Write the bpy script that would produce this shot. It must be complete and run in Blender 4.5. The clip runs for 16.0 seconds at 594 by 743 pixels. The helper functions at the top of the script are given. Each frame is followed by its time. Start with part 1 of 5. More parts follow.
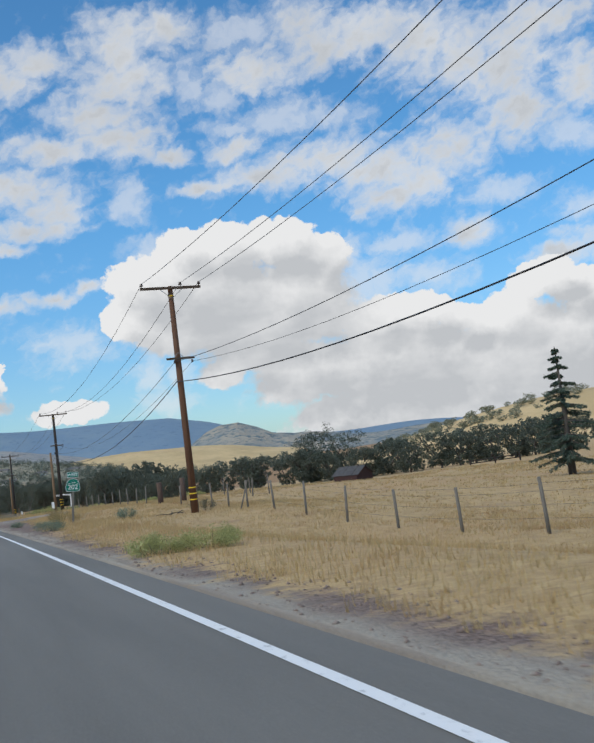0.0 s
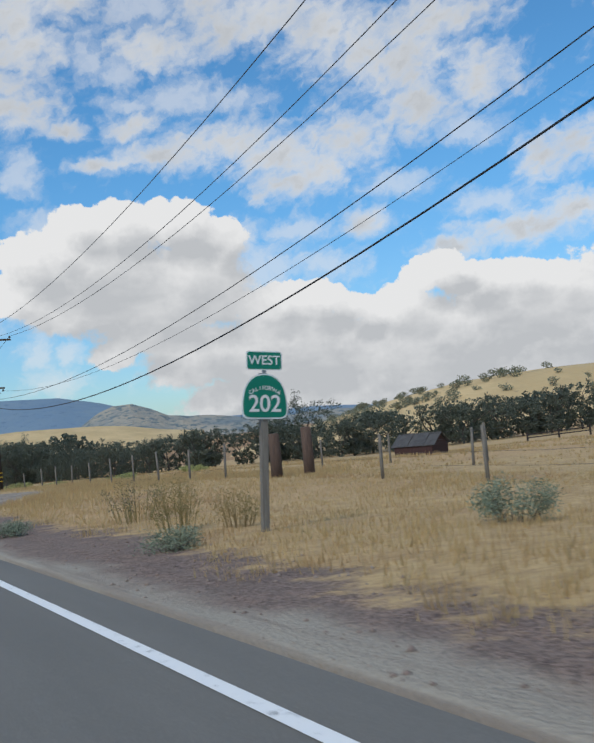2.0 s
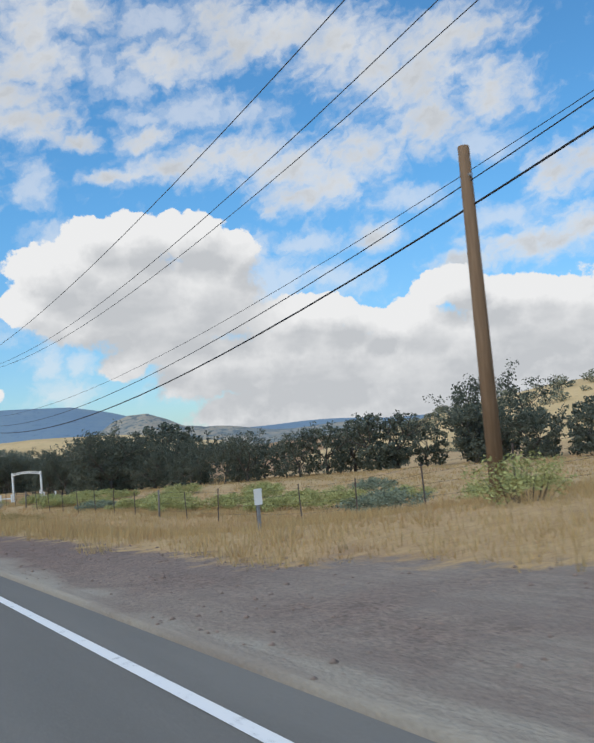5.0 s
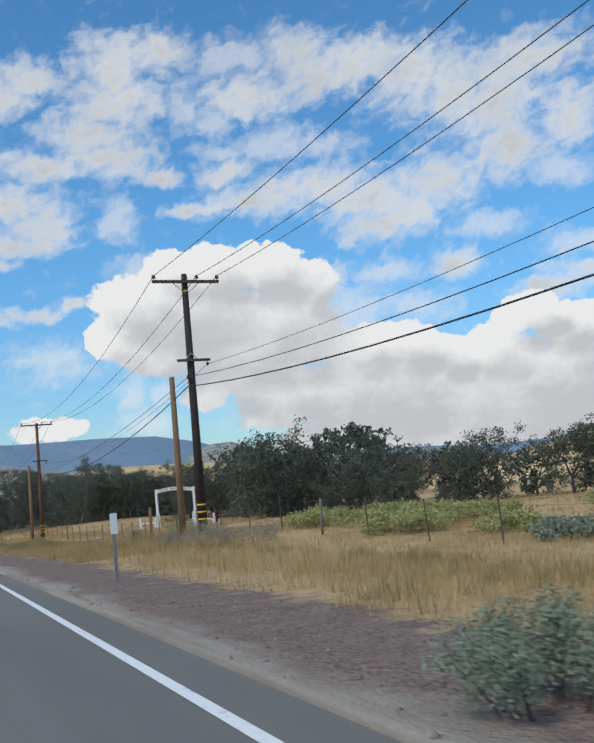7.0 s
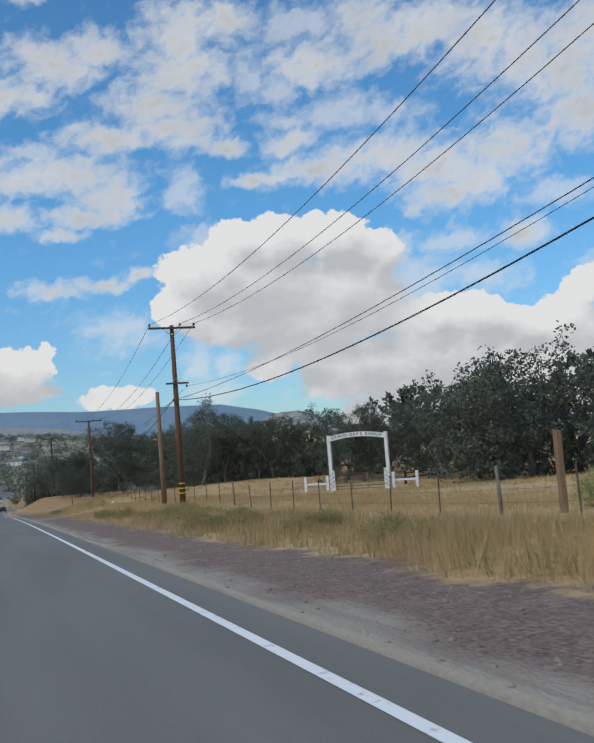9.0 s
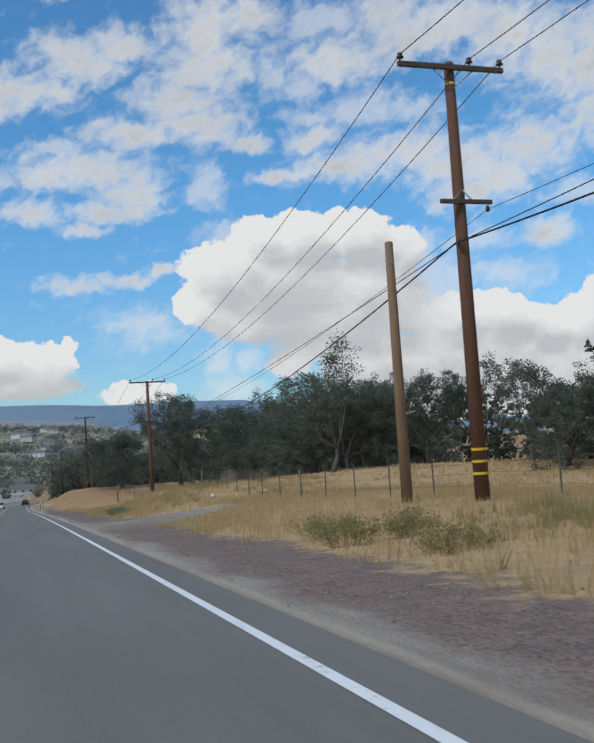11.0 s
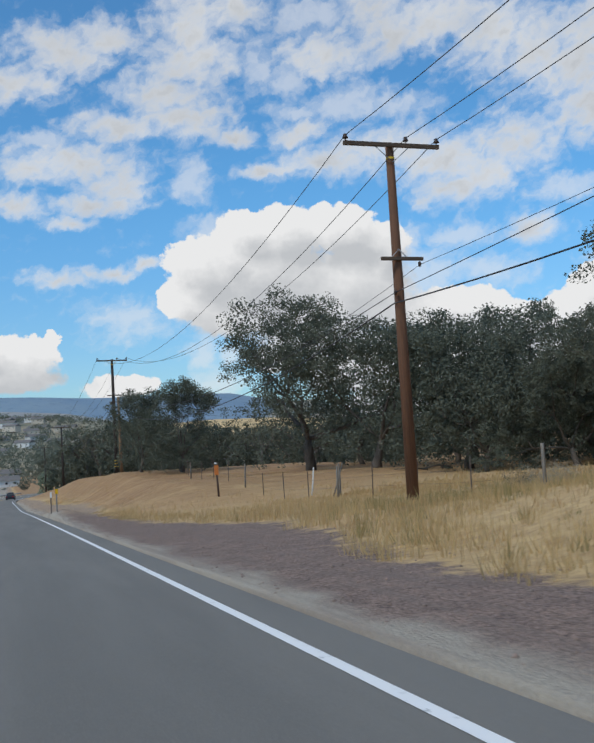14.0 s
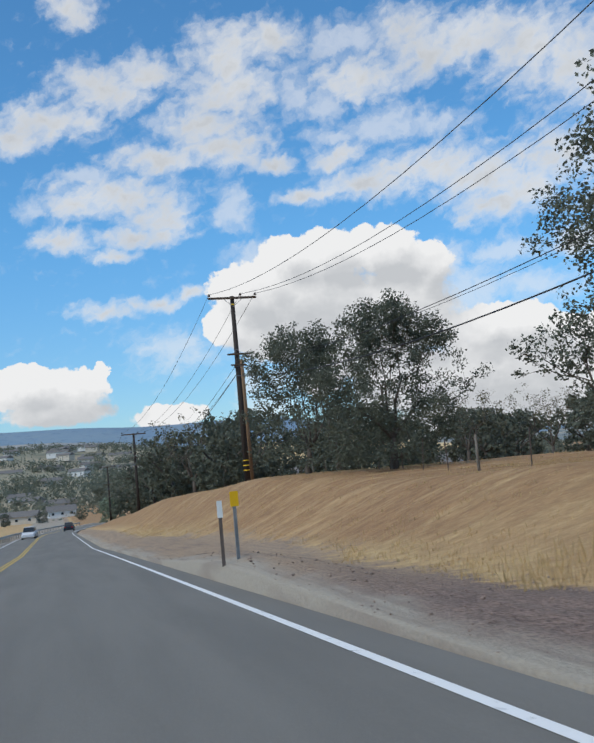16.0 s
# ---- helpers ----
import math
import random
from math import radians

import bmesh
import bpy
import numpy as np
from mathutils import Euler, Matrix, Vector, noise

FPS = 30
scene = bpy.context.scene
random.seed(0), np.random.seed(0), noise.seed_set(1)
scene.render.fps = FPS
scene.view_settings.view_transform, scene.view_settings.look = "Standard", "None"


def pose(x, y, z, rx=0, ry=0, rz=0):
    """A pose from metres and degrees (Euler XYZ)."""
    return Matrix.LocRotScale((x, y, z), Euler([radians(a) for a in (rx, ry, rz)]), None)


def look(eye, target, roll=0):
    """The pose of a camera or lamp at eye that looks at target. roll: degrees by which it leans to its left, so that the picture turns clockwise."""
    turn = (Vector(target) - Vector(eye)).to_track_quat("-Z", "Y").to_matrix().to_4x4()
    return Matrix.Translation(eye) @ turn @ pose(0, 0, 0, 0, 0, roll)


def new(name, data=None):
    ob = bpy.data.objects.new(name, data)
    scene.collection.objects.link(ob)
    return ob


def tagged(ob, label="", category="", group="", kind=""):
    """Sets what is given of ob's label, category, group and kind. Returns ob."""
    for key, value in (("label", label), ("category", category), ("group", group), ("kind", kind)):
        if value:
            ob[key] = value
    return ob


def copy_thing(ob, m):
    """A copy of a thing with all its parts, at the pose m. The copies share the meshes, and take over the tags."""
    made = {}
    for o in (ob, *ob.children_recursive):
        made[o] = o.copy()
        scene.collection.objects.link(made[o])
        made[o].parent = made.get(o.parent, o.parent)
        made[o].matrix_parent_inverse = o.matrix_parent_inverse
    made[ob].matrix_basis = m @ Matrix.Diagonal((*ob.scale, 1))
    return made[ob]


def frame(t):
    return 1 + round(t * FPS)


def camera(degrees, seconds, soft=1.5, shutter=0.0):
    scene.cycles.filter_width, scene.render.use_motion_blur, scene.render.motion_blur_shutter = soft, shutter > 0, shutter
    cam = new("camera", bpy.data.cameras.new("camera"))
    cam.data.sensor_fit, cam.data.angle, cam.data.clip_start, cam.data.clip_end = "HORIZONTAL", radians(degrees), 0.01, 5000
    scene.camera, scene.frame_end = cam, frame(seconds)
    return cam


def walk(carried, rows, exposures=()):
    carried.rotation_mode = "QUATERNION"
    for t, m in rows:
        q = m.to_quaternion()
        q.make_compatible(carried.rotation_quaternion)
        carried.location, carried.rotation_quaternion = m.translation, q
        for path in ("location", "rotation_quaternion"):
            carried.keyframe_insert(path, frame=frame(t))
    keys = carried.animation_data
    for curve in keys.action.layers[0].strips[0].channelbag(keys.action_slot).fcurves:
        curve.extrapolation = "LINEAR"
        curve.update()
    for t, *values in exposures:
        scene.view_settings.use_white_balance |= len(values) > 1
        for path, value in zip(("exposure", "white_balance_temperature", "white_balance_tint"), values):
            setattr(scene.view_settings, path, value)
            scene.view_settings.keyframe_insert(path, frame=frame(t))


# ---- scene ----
cam = camera(36.5, 16.0, soft=2.0, shutter=0.07)
PATH = [
    (0, (-0.129, 0.000, 1.208), (3.590, 9.248, 2.014), -7.04),
    (0.5, (-0.068, 8.581, 1.016), (4.109, 17.637, 1.750), -6.37),
    (1, (0.061, 16.990, 0.794), (4.561, 25.896, 1.453), -5.84),
    (1.5, (0.149, 25.407, 0.545), (4.875, 34.201, 1.126), -5.58),
    (2, (0.128, 33.907, 0.275), (4.905, 42.677, 0.788), -5.75),
    (2.5, (0.106, 42.454, 0.042), (4.877, 51.231, 0.514), -5.37),
    (3, (0.144, 51.028, -0.192), (4.886, 59.821, 0.252), -5.06),
    (5.5, (0.080, 94.367, -1.524), (4.726, 103.178, -0.645), -5.05),
    (6, (0.252, 103.108, -1.828), (4.788, 111.938, -0.617), -5.10),
    (6.5, (0.264, 111.855, -2.170), (4.540, 120.811, -0.939), -5.51),
    (7, (0.233, 120.514, -2.517), (4.142, 129.657, -1.455), -5.13),
    (7.5, (0.209, 128.849, -2.850), (3.865, 138.111, -1.930), -4.86),
    (8, (0.153, 136.673, -3.179), (3.641, 146.006, -2.322), -4.37),
    (8.5, (0.080, 144.511, -3.480), (3.450, 153.890, -2.646), -4.20),
    (9, (0.031, 152.331, -3.781), (3.263, 161.762, -2.989), -4.40),
    (9.5, (0.022, 160.124, -4.088), (3.090, 169.611, -3.320), -4.13),
    (10, (0.048, 167.950, -4.398), (2.988, 177.478, -3.635), -3.87),
    (12.5, (-0.010, 210.970, -6.290), (3.181, 220.415, -5.504), -3.11),
    (13, (-0.057, 219.730, -6.708), (3.152, 229.169, -5.929), -3.00),
    (13.5, (-0.105, 228.502, -7.082), (3.095, 237.945, -6.319), -3.08),
    (14, (-0.174, 237.248, -7.457), (3.003, 246.704, -6.752), -3.42),
    (14.5, (-0.254, 245.912, -7.886), (2.847, 255.396, -7.228), -4.13),
    (15, (-0.315, 254.509, -8.289), (2.659, 264.028, -7.551), -4.59),
    (15.5, (-0.368, 263.019, -8.706), (2.466, 272.569, -7.829), -4.86),
    (16, (-0.395, 271.497, -9.148), (2.295, 281.076, -8.147), -5.30),
]
walk(cam, [(t, look(eye, target, roll)) for t, eye, target, roll in PATH],
     [(0, 0.0), (2, -0.05), (2.5, 0.08), (3, -0.06), (5.5, 0.06), (6, 0.02), (6.5, 0.16), (7.2, -0.06), (8, -0.12), (9, -0.13), (10, -0.10), (12.5, -0.05), (14, 0.0), (15, 0.05), (16, 0.07)])

# ---- world: sky with cumulus and veil, weak wide sun behind thin cloud ----
SUN_AZ, SUN_EL = -118.0, 50.0
world = bpy.data.worlds.new("world")
scene.world = world
world.use_nodes = True
scene.view_settings.exposure = 0.0

# clouds as (bearing, elevation, half width, half height) in degrees
CUMULUS_AHEAD = [(15.6, 13.1, 1.7, 1.2), (18.3, 13.1, 2.1, 1.4), (21.7, 12.9, 2.4, 1.5), (24.4, 11.5, 1.7, 1.5), (12.9, 10.9, 2.1, 1.9), (16.8, 10.0, 4.9, 3.1), (22.5, 9.6, 3.2, 2.3), (11.7, 8.9, 1.5, 1.3), (14.2, 12.0, 1.1, 1.1), (15.0, 8.0, 3.4, 1.4), (19.6, 8.0, 4.6, 2.3), (23.4, 8.6, 2.6, 2.0)]
CUMULUS_RIGHT = [(37.4, 8.2, 1.5, 1.1), (38.5, 8.7, 1.1, 0.8), (40.2, 7.4, 2.1, 1.2), (42.9, 7.5, 1.6, 0.9), (45.1, 6.8, 1.8, 1.0), (47.4, 6.4, 1.8, 1.2), (23.7, 7.6, 2.2, 1.2), (27.0, 7.5, 2.5, 1.2), (30.1, 7.4, 2.2, 1.1), (32.4, 6.7, 1.5, 0.9), (35.4, 6.5, 2.2, 1.2), (19.0, 6.0, 2.2, 1.1),
                 (17.2, 5.0, 1.4, 0.9), (22.5, 4.6, 3.7, 2.0), (28.5, 4.3, 5.8, 2.8), (36.9, 3.4, 7.0, 3.3), (44.9, 2.5, 5.2, 3.5), (24.0, 1.7, 2.5, 1.1), (32.4, 1.2, 5.9, 1.8), (39.5, 0.7, 5.6, 1.8), (46.7, 0.5, 5.2, 2.6), (34.0, 1.0, 12.0, 2.4), (42.3, 5.8, 4.5, 1.8), (52.0, 5.0, 7.0, 4.0)]
CLOUDS_LEFT = [(0.1, 5.5, 3.5, 1.4), (-1.6, 6.4, 1.7, 1.0), (2.4, 6.1, 1.2, 0.8), (3.5, 6.9, 0.5, 0.5), (0.5, 4.3, 3.3, 0.8), (7.5, 3.6, 2.1, 0.7)]
WISPS = [(3.1, 28.1, 1.5, 1.0), (0.9, 21.9, 3.2, 1.2), (4.8, 23.7, 2.6, 1.3), (7.5, 24.6, 1.7, 0.9), (-1.0, 20.8, 1.7, 0.8), (12.7, 25.3, 2.3, 1.7), (15.6, 26.0, 2.3, 1.2), (12.8, 23.2, 3.3, 1.5), (11.1, 21.4, 3.2, 1.2), (12.5, 19.8, 2.8, 1.2), (7.8, 19.6, 2.8, 0.8), (15.5, 18.7, 1.2, 0.4), (5.2, 17.4, 3.8, 1.2),
         (7.7, 16.0, 2.0, 1.2), (1.5, 14.8, 1.9, 0.6), (6.2, 14.9, 2.7, 0.6), (4.8, 13.8, 1.3, 0.4), (2.2, 16.8, 1.8, 0.8), (3.8, 10.5, 1.7, 0.5), (7.1, 10.8, 1.7, 0.4), (9.4, 11.2, 1.1, 0.4)]
VEIL = [(21.6, 23.3, 3.0, 1.4), (26.1, 24.3, 3.0, 1.4), (24.7, 25.7, 1.8, 1.2), (29.2, 24.6, 3.5, 1.5), (32.8, 23.2, 3.6, 1.8), (35.5, 21.6, 2.4, 2.0), (37.7, 21.2, 2.9, 2.2), (37.9, 18.4, 2.4, 1.8), (39.1, 23.1, 4.4, 1.3), (42.0, 19.5, 2.2, 1.6), (25.3, 17.6, 3.7, 1.3), (21.0, 17.0, 3.0, 0.9), (17.1, 16.7, 1.5, 0.4),
        (19.7, 18.8, 1.8, 0.8), (33.2, 17.0, 2.5, 1.8), (31.2, 15.2, 2.0, 1.4), (28.6, 16.4, 3.0, 1.5), (29.6, 14.6, 2.2, 1.0), (47.4, 14.7, 2.1, 1.4), (45.3, 14.2, 1.7, 1.2), (43.5, 10.2, 4.1, 1.0), (46.9, 10.8, 2.4, 1.0), (39.0, 9.6, 2.0, 0.7), (33.8, 11.8, 1.4, 0.8)]
HAZE = [(-0.4, 16.8, 0.9, 0.6), (12.8, 16.3, 1.2, 1.3), (3.5, 18.6, 1.8, 0.6), (23.1, 20.4, 2.9, 1.0), (26.4, 19.9, 1.8, 0.6), (19.4, 20.0, 1.7, 0.5), (29.4, 11.9, 2.1, 0.7), (27.6, 9.7, 1.4, 1.3), (8.1, 7.7, 2.2, 1.3), (19.3, 22.1, 1.2, 1.1), (17.2, 23.0, 1.1, 1.6), (13.4, 13.2, 1.5, 0.8), (12.7, 5.8, 0.8, 1.1), (14.5, 5.5, 0.9, 0.9), (13.4, 3.6, 1.7, 0.9),
        (25.9, 11.3, 1.2, 1.2), (26.6, 9.9, 2.2, 1.6), (21.0, 25.6, 2.5, 1.0), (36.0, 14.0, 2.0, 0.8), (42.0, 12.2, 2.6, 0.8), (41.0, 16.5, 2.0, 0.9), (31.0, 9.6, 2.4, 0.9)]


class Nodes:
    """Short hand for node trees."""

    def __init__(self, tree):
        self.t = tree

    def add(self, kind, **props):
        n = self.t.nodes.new(kind)
        for k, v in props.items():
            if k == "op":
                n.operation = v
        return n

    def put(self, sock, v):
        if isinstance(v, bpy.types.NodeSocket):
            self.t.links.new(v, sock)
        else:
            sock.default_value = v

    def math(self, op, a, b=0.0, c=0.0, clamp=False):
        n = self.add("ShaderNodeMath", op=op)
        n.use_clamp = clamp
        for i, v in enumerate((a, b, c)):
            self.put(n.inputs[i], v)
        return n.outputs[0]

    def vec(self, op, a, b=(0, 0, 0)):
        n = self.add("ShaderNodeVectorMath", op=op)
        self.put(n.inputs[0], a)
        self.put(n.inputs[1], b)
        return n.outputs["Value"] if op in ("LENGTH", "DOT_PRODUCT") else n.outputs[0]

    def noise(self, v, scale, detail=4.0, rough=0.55, color=False):
        n = self.add("ShaderNodeTexNoise")
        self.put(n.inputs["Vector"], v)
        n.inputs["Scale"].default_value, n.inputs["Detail"].default_value, n.inputs["Roughness"].default_value = scale, detail, rough
        return n.outputs["Color" if color else "Fac"]

    def map(self, v, a, b, c=0.0, d=1.0, smooth=True):
        n = self.add("ShaderNodeMapRange")
        n.interpolation_type = "SMOOTHSTEP" if smooth else "LINEAR"
        for i, q in enumerate((v, a, b, c, d)):
            self.put(n.inputs[i], q)
        return n.outputs[0]

    def mix(self, f, a, b, kind="MIX"):
        n = self.add("ShaderNodeMix")
        n.data_type, n.blend_type = "RGBA", kind
        self.put(n.inputs[0], f)
        self.put(n.inputs[6], a if isinstance(a, bpy.types.NodeSocket) else (*a, 1))
        self.put(n.inputs[7], b if isinstance(b, bpy.types.NodeSocket) else (*b, 1))
        return n.outputs[2]

    def combine(self, x, y, z=0.0):
        n = self.add("ShaderNodeCombineXYZ")
        for i, v in enumerate((x, y, z)):
            self.put(n.inputs[i], v)
        return n.outputs[0]


def cloud_group(name, blobs, billow, curl):
    """Cloud density at a bearing and elevation: a union of rounded masses with a billowed or torn edge."""
    tree = bpy.data.node_groups.new(name, "ShaderNodeTree")
    tree.interface.new_socket("place", in_out="INPUT", socket_type="NodeSocketVector")
    tree.interface.new_socket("density", in_out="OUTPUT", socket_type="NodeSocketFloat")
    k = Nodes(tree)
    place = k.add("NodeGroupInput").outputs[0]
    end = k.add("NodeGroupOutput")
    n1 = k.vec("SUBTRACT", k.noise(place, 0.35, 2.0, 0.5, True), (0.5, 0.5, 0.5))
    n2 = k.vec("SUBTRACT", k.noise(place, 1.6, 4.0, 0.6, True), (0.5, 0.5, 0.5))
    warp = k.vec("ADD", k.vec("MULTIPLY", n1, (curl * 1.6, curl * 1.2, 0)), k.vec("MULTIPLY", n2, (curl, curl * 0.8, 0)))
    bent = k.vec("MULTIPLY", k.vec("ADD", place, warp), (1, 1, 0))
    acc = None
    for a, e, rx, ry in blobs:
        d = k.vec("LENGTH", k.vec("MULTIPLY", k.vec("SUBTRACT", bent, (a, e, 0)), (1 / rx, 1 / ry, 0)))
        acc = d if acc is None else k.math("SMOOTH_MIN", acc, d, 0.22)
    out = k.math("SUBTRACT", 1.22 if billow else 1.12, acc)
    if billow:
        for scale, amount in ((0.8, 0.22), (2.0, 0.15)):
            cell = k.add("ShaderNodeTexVoronoi")
            cell.feature = "SMOOTH_F1"
            k.put(cell.inputs["Vector"], bent)
            cell.inputs["Scale"].default_value, cell.inputs["Smoothness"].default_value = scale, 0.35
            out = k.math("ADD", out, k.math("MULTIPLY", k.math("SUBTRACT", 0.45, cell.outputs["Distance"]), amount))
        out = k.math("ADD", out, k.math("MULTIPLY", k.math("SUBTRACT", k.noise(place, 2.6, 4.0, 0.62), 0.5), 0.30))
    else:
        out = k.math("MAXIMUM", out, -0.7)
        turned = k.combine(k.vec("DOT_PRODUCT", bent, (0.90, 0.42, 0)), k.vec("DOT_PRODUCT", bent, (-0.62, 1.45, 0)))
        out = k.math("ADD", out, k.math("MULTIPLY", k.math("SUBTRACT", k.noise(turned, 0.42, 2.0, 0.5), 0.5), 1.5))
        out = k.math("ADD", out, k.math("MULTIPLY", k.math("SUBTRACT", k.noise(turned, 1.0, 6.0, 0.55), 0.5), 2.0))
    k.put(end.inputs[0], out)
    return tree


def build_world():
    k = Nodes(world.node_tree)
    world.node_tree.nodes.clear()
    tc = k.add("ShaderNodeTexCoord")
    sep = k.add("ShaderNodeSeparateXYZ")
    k.put(sep.inputs[0], k.vec("NORMALIZE", tc.outputs["Generated"]))
    az = k.math("MULTIPLY", k.math("ARCTAN2", sep.outputs[0], sep.outputs[1]), 57.2958)
    el = k.math("MULTIPLY", k.math("ARCSINE", sep.outputs[2]), 57.2958)
    place = k.combine(az, el)
    heaps = cloud_group("cumulus_density", CUMULUS_AHEAD + CUMULUS_RIGHT + CLOUDS_LEFT, True, 0.75)
    sheets = cloud_group("veil_density", WISPS + VEIL, False, 0.9)
    hazes = cloud_group("haze_density", HAZE, False, 1.2)

    def density(tree, dx=0.0, dy=0.0):
        n = k.add("ShaderNodeGroup")
        n.node_tree = tree
        k.put(n.inputs[0], k.vec("ADD", place, (dx, dy, 0)))
        return n.outputs[0]

    heap, deep = density(heaps), density(heaps, -1.1, 1.7)
    sheet, haze = density(sheets), density(hazes)
    # broken cloud over the rest of the sky
    rest = k.map(k.noise(k.combine(az, k.math("MULTIPLY", el, 2.2)), 0.045, 6.0, 0.58), 0.47, 0.62)
    away = k.math("MAXIMUM", k.map(az, -6.0, -16.0), k.math("MAXIMUM", k.map(az, 52.0, 62.0), k.map(el, 29.0, 36.0)))
    rest = k.math("MULTIPLY", rest, away)
    # crisp where the edge faces the sun, soft on the lee side
    facing = k.map(k.math("SUBTRACT", heap, deep), -0.15, 0.45)
    wide = k.map(facing, 0.0, 1.0, 0.34, 0.12)
    cum = k.map(heap, 0.0, wide)
    veil = k.math("MAXIMUM", k.math("MULTIPLY", k.map(sheet, -0.60, 1.15), 0.97), k.math("MULTIPLY", k.map(haze, -0.6, 1.0), 0.55))
    sky = k.add("ShaderNodeTexSky")
    sky.sky_type, sky.sun_disc = "NISHITA", False
    sky.sun_elevation, sky.sun_rotation = radians(SUN_EL), radians(SUN_AZ)
    sky.air_density, sky.dust_density, sky.ozone_density = 1.0, 0.4, 2.0
    tone = k.mix(k.map(el, 1.0, 18.0), (0.070, 0.100, 0.126), (0.066, 0.128, 0.158))
    blue = k.mix(1.0, sky.outputs[0], tone, "MULTIPLY")
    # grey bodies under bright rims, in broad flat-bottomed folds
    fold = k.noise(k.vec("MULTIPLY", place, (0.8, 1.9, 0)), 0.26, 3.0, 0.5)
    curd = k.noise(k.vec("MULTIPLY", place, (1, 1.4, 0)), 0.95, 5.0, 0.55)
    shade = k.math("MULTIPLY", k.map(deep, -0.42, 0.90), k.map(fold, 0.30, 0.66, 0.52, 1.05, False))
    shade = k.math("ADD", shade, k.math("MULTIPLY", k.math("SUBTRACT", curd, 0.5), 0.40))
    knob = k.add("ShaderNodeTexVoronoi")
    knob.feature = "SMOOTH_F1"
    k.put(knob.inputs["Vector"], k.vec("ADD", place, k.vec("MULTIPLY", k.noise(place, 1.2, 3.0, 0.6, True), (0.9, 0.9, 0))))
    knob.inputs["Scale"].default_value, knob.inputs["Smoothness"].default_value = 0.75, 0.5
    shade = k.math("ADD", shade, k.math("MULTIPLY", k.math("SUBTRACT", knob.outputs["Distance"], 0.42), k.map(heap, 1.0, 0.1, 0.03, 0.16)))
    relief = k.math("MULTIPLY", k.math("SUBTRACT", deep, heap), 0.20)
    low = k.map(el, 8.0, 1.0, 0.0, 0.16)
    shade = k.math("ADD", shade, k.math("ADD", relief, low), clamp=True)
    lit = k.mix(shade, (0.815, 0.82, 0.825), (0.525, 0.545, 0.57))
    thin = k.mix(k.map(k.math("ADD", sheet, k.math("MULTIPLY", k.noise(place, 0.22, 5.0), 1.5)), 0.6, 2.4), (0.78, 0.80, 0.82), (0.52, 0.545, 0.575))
    out = k.mix(rest, blue, (0.66, 0.68, 0.71))
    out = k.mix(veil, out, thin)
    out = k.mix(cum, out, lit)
    bg = k.add("ShaderNodeBackground")
    k.put(bg.inputs[0], out)
    bg.inputs[1].default_value = 1.0
    k.put(k.add("ShaderNodeOutputWorld").inputs[0], bg.outputs[0])


build_world()
sun = new("sun", bpy.data.lights.new("sun", "SUN"))
sun.data.energy, sun.data.angle, sun.data.color = 1.9, radians(8), (1.0, 0.95, 0.86)
sun_dir = Vector((math.sin(radians(SUN_AZ)) * math.cos(radians(SUN_EL)), math.cos(radians(SUN_AZ)) * math.cos(radians(SUN_EL)), math.sin(radians(SUN_EL))))
sun.matrix_world = look(sun_dir * 50, (0, 0, 0))

# ---- lie of the land ----
EDGE = 1.82  # the white edge line's x
GRADE = (-2.4125, -0.5971, 0.0321)


# further fall past the crest of the bank
FALL_Y = np.array([330, 345, 361, 380, 398, 410, 421, 440, 460, 490, 520, 580, 700], float)
FALL = np.array([0, 0.57, 1.18, 1.9, 2.6, 3.05, 3.45, 4.2, 4.9, 5.9, 6.8, 8.0, 9.0], float)


def road_z(y):
    y = np.asarray(y, float)
    s = np.minimum(y, 330.0) / 100
    z = GRADE[0] * s + GRADE[1] * s**2 + GRADE[2] * s**3
    return z - np.interp(y, FALL_Y, FALL)


ROWS_Y = np.array([-80, -4, 20, 40, 65, 95, 111, 134, 154, 171, 188, 203, 225, 240, 260, 277, 290, 320, 350, 400, 460], float)
SIDE_X = np.array([4.6, 10, 22, 45, 80], float)
RISE = np.array([[0, -.4, -.8, -1.2, -1.5], [0, -.3, -.7, -1.25, -1.5], [0, -1.0, -1.5, -1.3, -1.5], [0, -.2, -.6, -1.3, -1.6], [0.05, .2, -.2, -1.25, -1.6], [0.05, .27, 0, -1.2, -1.6], [0.0, -.62, -.95, -1.3, -1.7], [0.0, -.25, -.6, -1.0, -1.6], [0.05, .28, .2, -.6, -1.5],
                 [0, -.1, 0, -.5, -1.3], [0, -.02, .05, -.4, -1.0], [0.05, .42, -.03, -.35, -.8], [0.05, .45, .6, .3, -.3], [0.08, 1.35, 1.6, 1.0, 0], [0.05, .26, .8, .8, 0], [0.05, .25, .8, .9, .5], [0.1, 1.5, 1.55, 1.3, 1], [0.5, 2.9, 2.6, 2, 1.5],
                 [0.6, 3.0, 3, 2.5, 2], [0.3, 1.8, 2, 2, 2], [0, .3, .5, 1, 1]])


def smooth(f):
    return f * f * (3 - 2 * f)


def bump(y, c, w):
    return smooth(np.clip(1 - np.abs(np.asarray(y, float) - c) / w, 0, 1))


